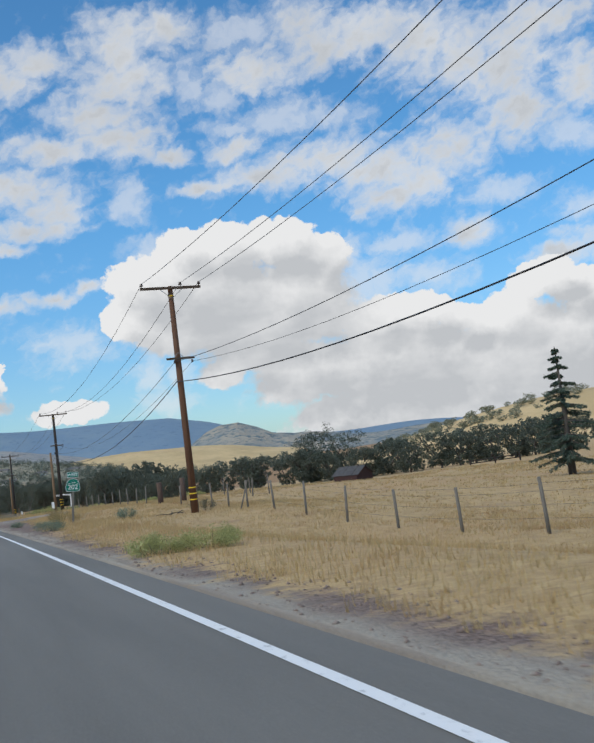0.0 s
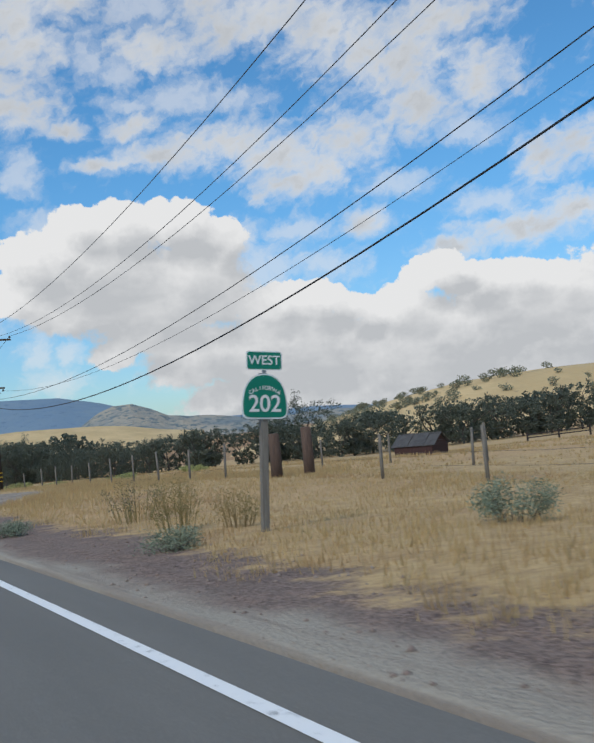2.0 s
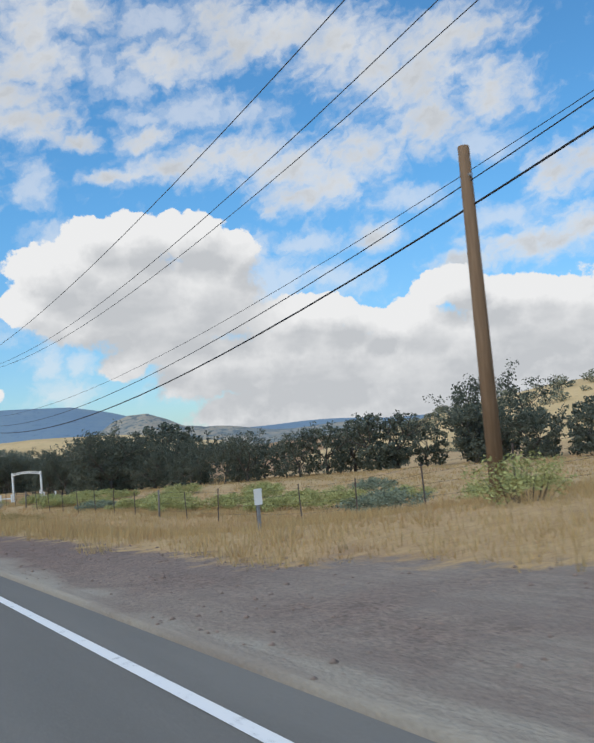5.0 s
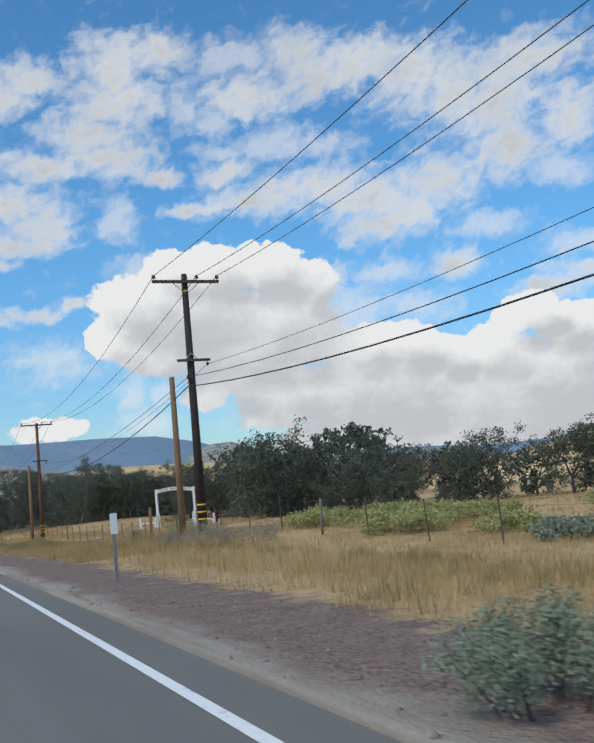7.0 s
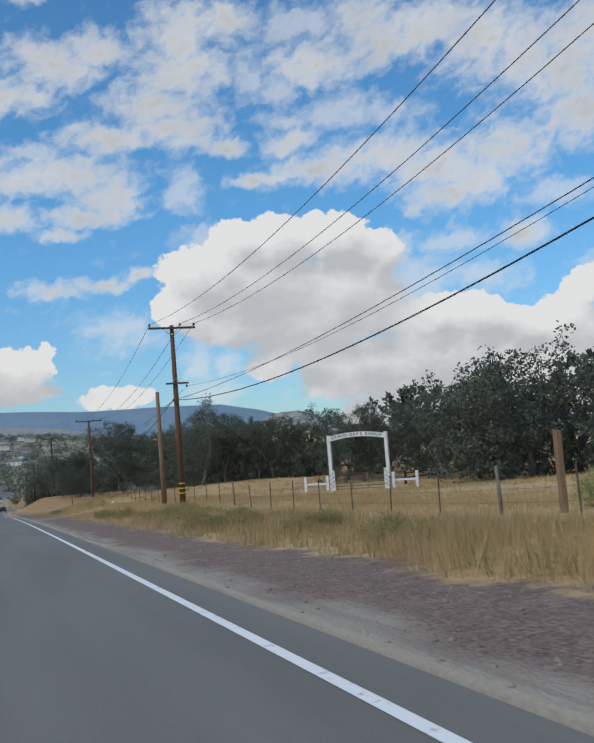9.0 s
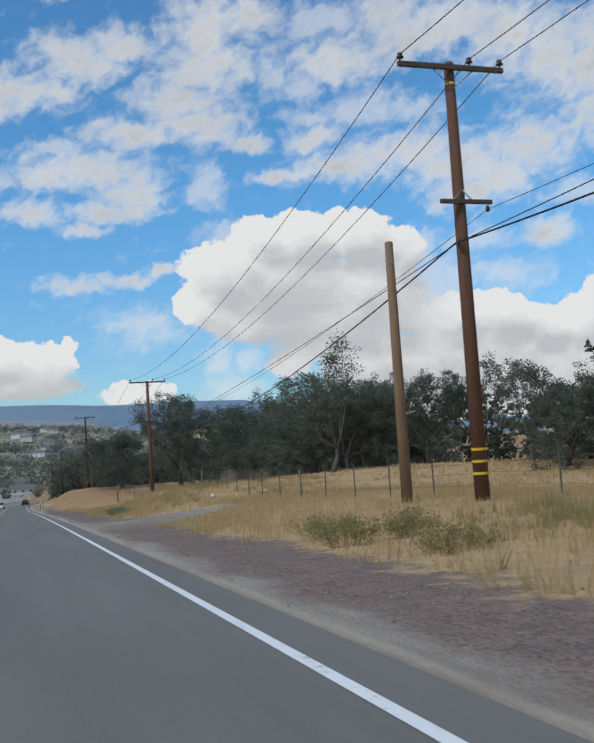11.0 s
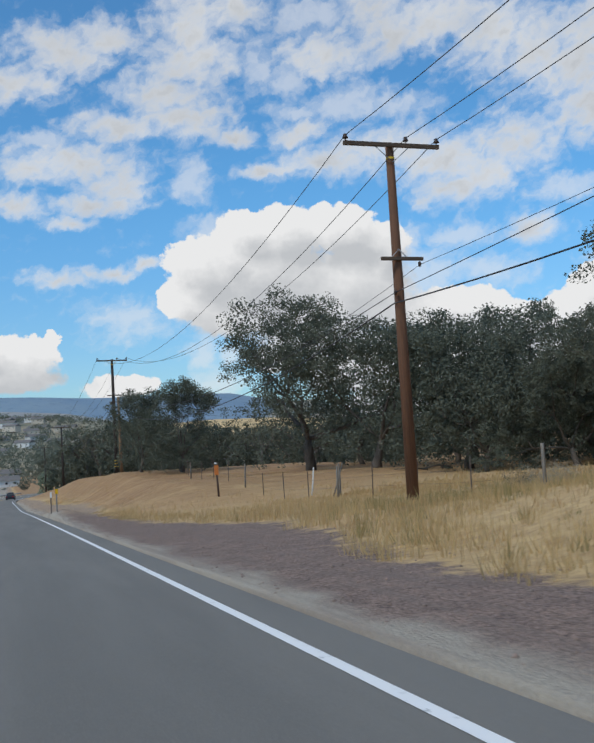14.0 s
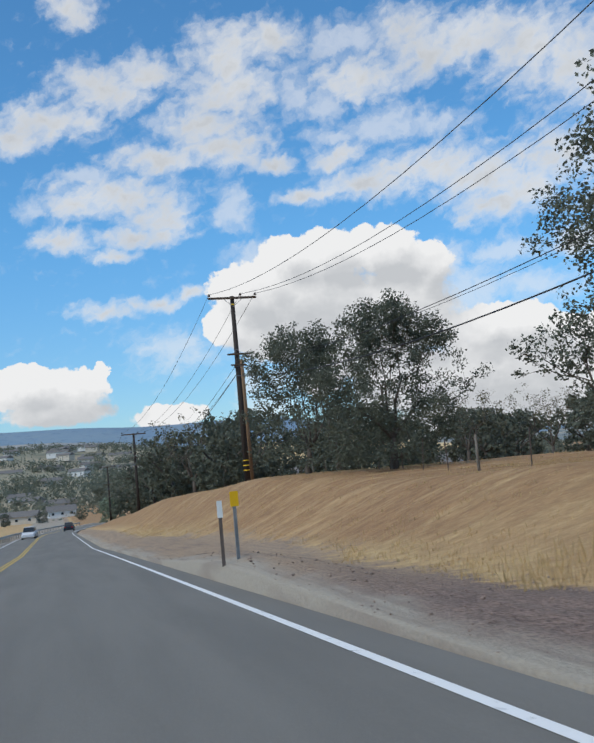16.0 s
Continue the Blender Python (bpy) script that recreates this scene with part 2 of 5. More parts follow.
def wave(x, y, s, seed):
    """Cheap smooth noise of about -1 to 1."""
    r = np.random.RandomState(seed)
    v = 0
    for i in range(6):
        a, p, f = r.rand() * 6.28, r.rand() * 6.28, s * (0.6 + 1.4 * r.rand())
        v = v + np.sin((x * np.cos(a) + y * np.sin(a)) * f + p)
    return v / 3.0


BEND_Y = np.array([395, 403, 411, 420, 430, 440, 450, 465, 480, 500, 520], float)
BEND_X = np.array([0, .08, .3, .75, 1.4, 2.2, 3.2, 5.0, 7.2, 10.8, 15.0], float)


def bend(y):
    """How far the road swings from its straight line at the end."""
    return np.interp(np.asarray(y, float), BEND_Y, BEND_X)


def verge(y):
    """Where the gravel ends and the grass begins."""
    y = np.asarray(y, float)
    return 4.5 + 5.5 * bump(y, 80, 17) + 4.5 * bump(y, 221, 7) + 1.6 * bump(y, 258, 12) - 1.6 * bump(y, 14, 50) + 1.2 * bump(y, 300, 20)


def ground_z(x, y):
    x, y = np.asarray(x, float), np.asarray(y, float)
    iy = np.clip(np.searchsorted(ROWS_Y, y) - 1, 0, len(ROWS_Y) - 2)
    fy = smooth(np.clip((y - ROWS_Y[iy]) / (ROWS_Y[iy + 1] - ROWS_Y[iy]), 0, 1))
    ix = np.clip(np.searchsorted(SIDE_X, x) - 1, 0, len(SIDE_X) - 2)
    fx = smooth(np.clip((x - SIDE_X[ix]) / (SIDE_X[ix + 1] - SIDE_X[ix]), 0, 1))
    o = (RISE[iy, ix] * (1 - fx) + RISE[iy, ix + 1] * fx) * (1 - fy) + (RISE[iy + 1, ix] * (1 - fx) + RISE[iy + 1, ix + 1] * fx) * fy
    o = np.where(x < SIDE_X[0], o * np.clip((x - EDGE) / (SIDE_X[0] - EDGE), 0, 1), o)
    off = np.clip((np.abs(x - 0.0) - 5) / 6, 0, 1)
    rough = 0.025 * wave(x, y, 0.9, 3) * off + 0.16 * wave(x, y, 0.16, 4) * off * np.clip((np.abs(x) - 12) / 20, 0, 1)
    far = np.clip((np.hypot(x, y - 100) - 350) / 900, 0, 1)
    o = o + 0.38 * bump(y, 288, 13) * bump(x, 3.0, 1.5)
    return road_z(y) + o + rough + 6 * far * wave(x, y, 0.012, 5)


# ---- materials ----
def material(name, build, rough=0.8, metal=0.0, thin=0.0):
    """build(k, co) gives a colour socket or triple, and may give a bump height and its depth in metres."""
    m = bpy.data.materials.new(name)
    m.use_nodes = True
    k = Nodes(m.node_tree)
    m.node_tree.nodes.clear()
    bsdf = k.add("ShaderNodeBsdfPrincipled")
    bsdf.inputs["Roughness"].default_value, bsdf.inputs["Metallic"].default_value = rough, metal
    bsdf.inputs["Specular IOR Level"].default_value = 0.3
    co = k.add("ShaderNodeTexCoord").outputs["Object"]
    got = build(k, co)
    if not isinstance(got, tuple) or len(got) != 2:
        got = (got, None)
    col, height = got
    k.put(bsdf.inputs["Base Color"], col if isinstance(col, bpy.types.NodeSocket) else (*col, 1))
    if height is not None:
        b = k.add("ShaderNodeBump")
        k.put(b.inputs["Height"], height[0])
        b.inputs["Distance"].default_value = height[1]
        k.put(bsdf.inputs["Normal"], b.outputs[0])
    out = bsdf.outputs[0]
    if thin:
        # light passing through a thin blade or leaf
        tr = k.add("ShaderNodeBsdfTranslucent")
        k.put(tr.inputs[0], col if isinstance(col, bpy.types.NodeSocket) else (*col, 1))
        mx = k.add("ShaderNodeMixShader")
        mx.inputs[0].default_value = thin
        k.put(mx.inputs[1], out)
        k.put(mx.inputs[2], tr.outputs[0])
        out = mx.outputs[0]
    k.put(k.add("ShaderNodeOutputMaterial").inputs[0], out)
    return m


def mottled(a, b, scale=3.0, depth=0.004, stretch=(1, 1, 1), third=None):
    def build(k, co):
        v = k.vec("MULTIPLY", co, stretch)
        n = k.noise(v, scale, 6.0, 0.6)
        f = k.noise(v, scale * 9, 3.0, 0.6)
        info = k.add("ShaderNodeObjectInfo").outputs["Random"]
        col = k.mix(k.map(n, 0.32, 0.68), a, b)
        if third:
            col = k.mix(k.map(f, 0.55, 0.75), col, third)
        col = k.mix(k.math("MULTIPLY", info, 0.25), col, tuple(c * 0.6 for c in a))
        return col, (f, depth)
    return build


def ground_build(k, co):
    pos = k.add("ShaderNodeNewGeometry").outputs["Position"]
    sep = k.add("ShaderNodeSeparateXYZ")
    k.put(sep.inputs[0], pos)
    x, y = sep.outputs[0], sep.outputs[1]

    def hump(c, w, h):
        d = k.math("SUBTRACT", 1.0, k.math("DIVIDE", k.math("ABSOLUTE", k.math("SUBTRACT", y, c)), w))
        return k.math("MULTIPLY", k.map(d, 0.0, 1.0), h)

    edge = k.math("ADD", k.math("ADD", k.math("ADD", hump(80, 17, 5.5), hump(221, 7, 4.5)), hump(258, 12, 1.6)), k.math("ADD", k.math("ADD", hump(14, 50, -1.6), hump(300, 20, 1.2)), 4.5))
    big = k.noise(pos, 0.45, 5.0, 0.6)
    mid = k.noise(pos, 2.4, 6.0, 0.65)
    fine = k.noise(pos, 28.0, 5.0, 0.7)
    broad = k.noise(pos, 0.05, 4.0, 0.6)
    edge = k.math("ADD", edge, k.math("MULTIPLY", k.math("SUBTRACT", k.math("ADD", big, mid), 1.0), 2.2))
    isgrass = k.math("MAXIMUM", k.map(k.math("SUBTRACT", x, edge), -0.25, 0.45), k.map(x, -7.5, -9.0))
    straw = k.mix(k.map(mid, 0.3, 0.7), (0.56, 0.395, 0.195), (0.42, 0.285, 0.14))
    straw = k.mix(k.map(broad, 0.42, 0.62), straw, (0.50, 0.33, 0.165))
    straw = k.mix(k.math("MULTIPLY", k.map(big, 0.55, 0.72), 0.7), straw, (0.36, 0.235, 0.14))
    bank = k.math("MULTIPLY", k.map(y, 270.0, 292.0), k.map(k.noise(k.vec("MULTIPLY", pos, (0.8, 2.4, 1)), 0.34, 7.0, 0.74), 0.30, 0.54))
    bank = k.math("MULTIPLY", bank, k.map(k.math("ADD", x, k.math("MULTIPLY", mid, 1.5)), 5.6, 7.2))
    straw = k.mix(bank, straw, k.mix(k.map(k.noise(k.vec("MULTIPLY", pos, (1, 2.6, 3)), 1.3, 7.0, 0.74), 0.38, 0.62), (0.25, 0.140, 0.070), (0.37, 0.215, 0.105)))
    straw = k.mix(k.map(fine, 0.55, 0.8, 0, 0.55), straw, (0.27, 0.19, 0.11))
    thatch = k.noise(k.vec("MULTIPLY", pos, (1.0, 2.6, 1.0)), 5.0, 7.0, 0.72)
    straw = k.mix(k.map(thatch, 0.48, 0.66, 0, 0.55), straw, (0.27, 0.175, 0.09))
    straw = k.mix(k.map(thatch, 0.46, 0.30, 0, 0.45), straw, (0.66, 0.49, 0.26))
    stone = k.add("ShaderNodeTexVoronoi")
    k.put(stone.inputs["Vector"], pos)
    stone.inputs["Scale"].default_value = 30.0
    red = k.mix(k.map(mid, 0.35, 0.65), (0.27, 0.178, 0.130), (0.15, 0.096, 0.074))
    red = k.mix(k.map(stone.outputs["Distance"], 0.1, 0.6, 0.0, 0.5), red, (0.30, 0.23, 0.195))
    clod = k.noise(k.vec("MULTIPLY", pos, (1.0, 0.8, 1.0)), 24.0, 5.0, 0.72)
    red = k.mix(k.map(clod, 0.50, 0.57, 0.0, 0.75), red, (0.070, 0.049, 0.042))
    red = k.mix(k.map(clod, 0.44, 0.34, 0.0, 0.6), red, (0.36, 0.28, 0.235))
    red = k.mix(k.map(k.noise(pos, 7.0, 3.0, 0.6), 0.52, 0.66, 0.0, 0.35), red, (0.085, 0.06, 0.052))
    pale = k.mix(k.map(fine, 0.3, 0.7), (0.40, 0.35, 0.28), (0.30, 0.265, 0.215))
    ispale = k.map(k.math("ADD", x, k.math("MULTIPLY", k.math("SUBTRACT", big, 0.5), 1.6)), 2.5, 3.1, 1.0, 0.0)
    drive = k.math("MAXIMUM", hump(221, 9, 1.0), hump(82, 22, 1.0))
    ispale = k.math("MAXIMUM", ispale, k.math("MULTIPLY", drive, k.map(big, 0.25, 0.6)))
    dirt = k.mix(k.map(clod, 0.36, 0.60), (0.44, 0.325, 0.215), (0.27, 0.195, 0.135))
    red = k.mix(k.math("MULTIPLY", k.map(y, 279.0, 287.0), k.map(big, 0.25, 0.5, 0.6, 1.0)), red, dirt)
    gravel = k.mix(ispale, red, pale)
    tracks = k.map(k.noise(k.vec("MULTIPLY", pos, (6, 0.25, 1)), 1.0, 3.0), 0.45, 0.65)
    gravel = k.mix(k.math("MULTIPLY", tracks, 0.45), gravel, (0.20, 0.155, 0.13))
    col = k.mix(isgrass, gravel, straw)
    height = k.math("ADD", k.math("MULTIPLY", fine, 0.6), k.math("ADD", mid, k.math("MULTIPLY", stone.outputs["Distance"], 0.5)))
    return col, (height, 0.025)


def asphalt_build(k, co):
    big = k.noise(k.vec("MULTIPLY", co, (1.0, 0.08, 1)), 1.2, 4.0, 0.6)
    grit = k.noise(co, 70.0, 4.0, 0.7)
    col = k.mix(k.map(big, 0.3, 0.7), (0.150, 0.142, 0.126), (0.185, 0.175, 0.155))
    col = k.mix(k.map(grit, 0.45, 0.75, 0, 0.6), col, (0.25, 0.238, 0.212))
    return col, (grit, 0.006)


def paint_build(base):
    def build(k, co):
        wear = k.noise(co, 9.0, 6.0, 0.7)
        return k.mix(k.map(wear, 0.56, 0.72, 0, 0.8), base, (0.17, 0.17, 0.165)), (wear, 0.002)
    return build


def blades_build(a, b, c):
    def build(k, co):
        rnd = k.add("ShaderNodeNewGeometry").outputs["Random Per Island"]
        pos = k.add("ShaderNodeNewGeometry").outputs["Position"]
        patch = k.noise(pos, 0.5, 4.0, 0.6)
        col = k.mix(rnd, a, b)
        return k.mix(k.map(patch, 0.5, 0.68, 0, 0.8), col, c)
    return build


M_GROUND = material("ground", ground_build, 0.95)
M_ASPHALT = material("asphalt", asphalt_build, 0.85)
M_WHITE_LINE = material("white_road_paint", paint_build((0.78, 0.78, 0.76)), 0.6)
M_YELLOW_LINE = material("yellow_road_paint", paint_build((0.62, 0.40, 0.05)), 0.6)
M_STRAW = material("dry_grass", blades_build((0.64, 0.465, 0.225), (0.47, 0.325, 0.155), (0.46, 0.295, 0.15)), 0.8, 0.0, 0.45)
M_WEED = material("green_weed", blades_build((0.29, 0.25, 0.105), (0.36, 0.285, 0.125), (0.42, 0.30, 0.145)), 0.8, 0.0, 0.4)
M_LEAF = material("oak_leaf", blades_build((0.092, 0.106, 0.080), (0.145, 0.160, 0.120), (0.124, 0.138, 0.098)), 0.85, 0.0, 0.25)
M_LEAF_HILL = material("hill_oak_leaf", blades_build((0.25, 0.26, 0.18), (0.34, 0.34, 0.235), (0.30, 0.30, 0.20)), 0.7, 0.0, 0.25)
M_LEAF_DRY = material("grey_leaf", blades_build((0.10, 0.10, 0.06), (0.16, 0.14, 0.09), (0.12, 0.11, 0.06)), 0.7)
M_DEAD = material("dead_weed", blades_build((0.30, 0.265, 0.20), (0.42, 0.37, 0.28), (0.36, 0.31, 0.22)), 0.85, 0.0, 0.3)
M_NEEDLE = material("conifer_needle", blades_build((0.055, 0.085, 0.065), (0.11, 0.145, 0.105), (0.08, 0.11, 0.08)), 0.7, 0.0, 0.2)
M_SAGE = material("sage_leaf", blades_build((0.29, 0.305, 0.115), (0.41, 0.405, 0.160), (0.37, 0.345, 0.15)), 0.8)
M_TEAL = material("blue_green_leaf", blades_build((0.175, 0.215, 0.15), (0.25, 0.285, 0.195), (0.225, 0.245, 0.16)), 0.8)
M_BARK = material("oak_bark", mottled((0.085, 0.070, 0.058), (0.15, 0.13, 0.11), 4.0, 0.03, (1, 1, 0.3)), 0.95)
M_POLE_BROWN = material("brown_pole_wood", mottled((0.185, 0.092, 0.052), (0.125, 0.062, 0.038), 5.0, 0.006, (6, 6, 0.3), (0.07, 0.04, 0.03)), 0.85)
M_POLE_DARK = material("dark_pole_wood", mottled((0.062, 0.048, 0.040), (0.036, 0.030, 0.028), 5.0, 0.006, (6, 6, 0.3)), 0.85)
M_POLE_LIGHT = material("pale_pole_wood", mottled((0.29, 0.185, 0.11), (0.21, 0.13, 0.075), 5.0, 0.006, (6, 6, 0.3)), 0.85)
M_ARM = material("weathered_arm_wood", mottled((0.12, 0.085, 0.06), (0.08, 0.055, 0.04), 6.0, 0.004, (0.4, 6, 6)), 0.85)
M_CERAMIC = material("brown_porcelain", mottled((0.07, 0.045, 0.035), (0.05, 0.035, 0.03), 5.0, 0.0005), 0.25)
M_CABLE = material("black_cable", mottled((0.018, 0.018, 0.02), (0.03, 0.03, 0.032), 5.0, 0.0005), 0.5)
M_WIRE = material("grey_wire", mottled((0.05, 0.05, 0.052), (0.085, 0.085, 0.085), 5.0, 0.0005), 0.5, 0.4)
M_YELLOW_BAND = material("yellow_reflective_band", mottled((0.80, 0.52, 0.03), (0.72, 0.44, 0.03), 12.0, 0.0005), 0.45)
M_POST_GREY = material("grey_fence_wood", mottled((0.26, 0.235, 0.20), (0.155, 0.135, 0.115), 7.0, 0.004, (5, 5, 0.4)), 0.9)
M_POST_RED = material("rusty_post_wood", mottled((0.15, 0.098, 0.072), (0.09, 0.06, 0.05), 7.0, 0.004, (5, 5, 0.4)), 0.9)
M_TPOST = material("rusted_steel_post", mottled((0.17, 0.13, 0.11), (0.11, 0.09, 0.08), 14.0, 0.001), 0.7, 0.3)
M_WHITE_WOOD = material("white_painted_wood", mottled((0.78, 0.78, 0.76), (0.62, 0.61, 0.58), 5.0, 0.002, (1, 1, 1), (0.5, 0.47, 0.42)), 0.6)
M_LETTER = material("black_lettering", mottled((0.03, 0.03, 0.03), (0.045, 0.045, 0.045), 8.0, 0.0005), 0.6)
M_GREEN_SIGN = material("green_sign_sheeting", mottled((0.004, 0.22, 0.145), (0.004, 0.19, 0.125), 3.0, 0.0002), 0.35)
M_WHITE_SIGN = material("white_sign_sheeting", mottled((0.80, 0.82, 0.80), (0.74, 0.76, 0.74), 3.0, 0.0002), 0.35)
M_YELLOW_SIGN = material("yellow_sign_sheeting", mottled((0.85, 0.50, 0.015), (0.78, 0.44, 0.015), 3.0, 0.0002), 0.35)
M_STEEL = material("galvanised_steel", mottled((0.36, 0.37, 0.38), (0.26, 0.27, 0.28), 9.0, 0.0005), 0.45, 0.6)
M_ORANGE = material("orange_marker_paint", mottled((0.62, 0.20, 0.05), (0.52, 0.16, 0.04), 9.0, 0.0005), 0.6)
M_BARN = material("dark_red_barn_board", mottled((0.085, 0.042, 0.036), (0.05, 0.03, 0.028), 3.0, 0.004, (6, 6, 0.4)), 0.9)
M_TIN = material("weathered_tin_roof", mottled((0.12, 0.115, 0.11), (0.08, 0.075, 0.07), 2.0, 0.002, (1, 1, 1), (0.17, 0.10, 0.07)), 0.6, 0.3)


# ---- mesh helpers ----
def part(name, bm, mat, parent=None, label=""):
    me = bpy.data.meshes.new(name)
    if isinstance(bm, tuple):
        me.from_pydata(*bm)
    else:
        bm.to_mesh(me)
        bm.free()
    me.materials.append(mat)
    ob = new(name, me)
    if parent:
        ob.parent = parent
    if label:
        tagged(ob, label)
    return ob


def thing(name, place, label, category, group="", kind="", turn=0.0, scale=1.0):
    ob = new(name)
    ob.matrix_basis = pose(*place, 0, 0, turn) @ Matrix.Scale(scale, 4)
    return tagged(ob, label, category, group, kind)


def tube(bm, pts, radii, n=8, cap=True):
    """A round limb through the points."""
    pts = [Vector(p) for p in pts]
    rings = []
    for i, p in enumerate(pts):
        d = (pts[min(i + 1, len(pts) - 1)] - pts[max(i - 1, 0)]).normalized()
        a = d.orthogonal().normalized() if abs(d.z) < 0.95 else Vector((1, 0, 0))
        a = (a - d * a.dot(d)).normalized()
        b = d.cross(a)
        r = radii[i] if hasattr(radii, "__len__") else radii
        rings.append([bm.verts.new(p + a * r * math.cos(6.2832 * j / n) + b * r * math.sin(6.2832 * j / n)) for j in range(n)])
    for u, v in zip(rings, rings[1:]):
        for j in range(n):
            f = bm.faces.new((u[j], u[(j + 1) % n], v[(j + 1) % n], v[j]))
            f.smooth = True
    if cap:
        bm.faces.new(rings[0][::-1])
        bm.faces.new(rings[-1])


def box(bm, lo, hi, bevel=0.0, m=None):
    c = [(a + b) / 2 for a, b in zip(lo, hi)]
    s = [b - a for a, b in zip(lo, hi)]
    got = bmesh.ops.create_cube(bm, size=1.0, matrix=(m or Matrix()) @ Matrix.Translation(c) @ Matrix.Diagonal((*s, 1)))
    if bevel:
        edges = list({e for v in got["verts"] for e in v.link_edges})
        bmesh.ops.bevel(bm, geom=edges, offset=bevel, segments=1, affect="EDGES")


def quick_mesh(name, verts, loops, size, mat, parent=None, smooth_faces=False):
    """A mesh of many equal polygons (3 or 4 corners each) from arrays."""
    me = bpy.data.meshes.new(name)
    nf = len(loops) // size
    me.vertices.add(len(verts))
    me.vertices.foreach_set("co", np.asarray(verts, np.float32).ravel())
    me.loops.add(len(loops))
    me.loops.foreach_set("vertex_index", np.asarray(loops, np.int32))
    me.polygons.add(nf)
    me.polygons.foreach_set("loop_start", np.arange(0, nf * size, size, dtype=np.int32))
    if smooth_faces:
        me.polygons.foreach_set("use_smooth", np.ones(nf, bool))
    me.update(calc_edges=True)
    me.materials.append(mat)
    ob = new(name, me)
    if parent:
        ob.parent = parent
    return ob


def grid_mesh(name, xs, ys, zfun, mat):
    X, Y = np.meshgrid(xs, ys)
    V = np.stack([X, Y, zfun(X, Y)], -1).reshape(-1, 3)
    nx, ny = len(xs), len(ys)
    i = (np.arange(ny - 1)[:, None] * nx + np.arange(nx - 1)[None, :]).ravel()
    F = np.stack([i, i + 1, i + 1 + nx, i + nx], 1).ravel()
    return quick_mesh(name, V, F, 4, mat, None, True)


def leaves(rs, centres, spread, per, size, slim=0.32):
    """Leaf diamonds scattered in round clumps; gives vertices and loops."""
    n = len(centres) * per
    c = np.repeat(np.asarray(centres, float), per, 0)
    d = rs.normal(size=(n, 3))
    d /= np.linalg.norm(d, axis=1)[:, None]
    s = np.repeat(np.asarray(spread, float).reshape(len(centres), -1), per, 0)
    p = c + d * (rs.rand(n, 1) ** 0.45) * s
    a = rs.normal(size=(n, 3))
    a /= np.linalg.norm(a, axis=1)[:, None]
    b = np.cross(a, rs.normal(size=(n, 3)))
    b /= np.linalg.norm(b, axis=1)[:, None] + 1e-9
    l = size * (0.6 + 0.8 * rs.rand(n, 1))
    V = np.stack([p - a * l * 0.5, p + b * l * slim, p + a * l * 0.5, p - b * l * slim], 1).reshape(-1, 3)
    return V, np.arange(n * 4)


# ---- structure: ground, road, far hills ----
def spaced(lo, hi, step, far_lo, far_hi, k=1.18):
    a = list(np.arange(lo, hi + 1e-6, step))
    s, v = step, hi
    while v < far_hi:
        s *= k
        v += s
        a.append(v)
    s, v = step, lo
    while v > far_lo:
        s *= k
        v -= s
        a.insert(0, v)
    return np.array(a)


def ground_top(X, Y):
    z = ground_z(X, Y)
    R = X - bend(Y)
    return np.where((R > -5.6 - (Y > 390)) & (R < EDGE + 0.55 + 0.5 * (Y > 390)), z - 0.25, z)


xs = np.unique(np.concatenate([spaced(-7, 15, 0.5, -3000, 3000, 1.12), [-5.62, -5.58, EDGE + 0.53, EDGE + 0.57]]))
ys = spaced(-20, 330, 1.0, -700, 3600, 1.10)
tagged(grid_mesh("ground", xs, ys, ground_top, M_GROUND), "dry golden grassland with a red-brown gravel verge", "ground", kind="structure")

ry = np.arange(-60, 520, 2.0)


def strip(name, x0, x1, lift, mat, label, category="road", y=ry, thick=0.0):
    V, F = [], []
    z = road_z(y)
    for yy, zz in zip(y, z):
        b = float(bend(yy))
        V += [(x0 + b, yy, zz + lift), (x1 + b, yy, zz + lift)] + ([(x0 + b, yy, zz + lift - thick), (x1 + b, yy, zz + lift - thick)] if thick else [])
    m = 4 if thick else 2
    for i in range(len(y) - 1):
        a, b = i * m, (i + 1) * m
        F.append((a, a + 1, b + 1, b))
        if thick:
            F += [(a + 1, a + 3, b + 3, b + 1), (a + 2, a, b, b + 2)]
    return tagged(part(name, (V, [], F), mat), label, category, kind="structure")


strip("road", -5.55, EDGE + 0.5, 0.0, M_ASPHALT, "worn grey asphalt two-lane road", thick=0.3)
strip("road_line_edge", EDGE - 0.05, EDGE + 0.05, 0.005, M_WHITE_LINE, "white painted edge line on the asphalt", "road marking")
for x in (-2.62, -2.42):
    strip("road_line_centre", x - 0.05, x + 0.05, 0.005, M_YELLOW_LINE, "yellow painted centre line on the asphalt", "road marking")
strip("road_line_far_edge", -5.35, -5.23, 0.005, M_WHITE_LINE, "white painted edge line on the asphalt", "road marking")


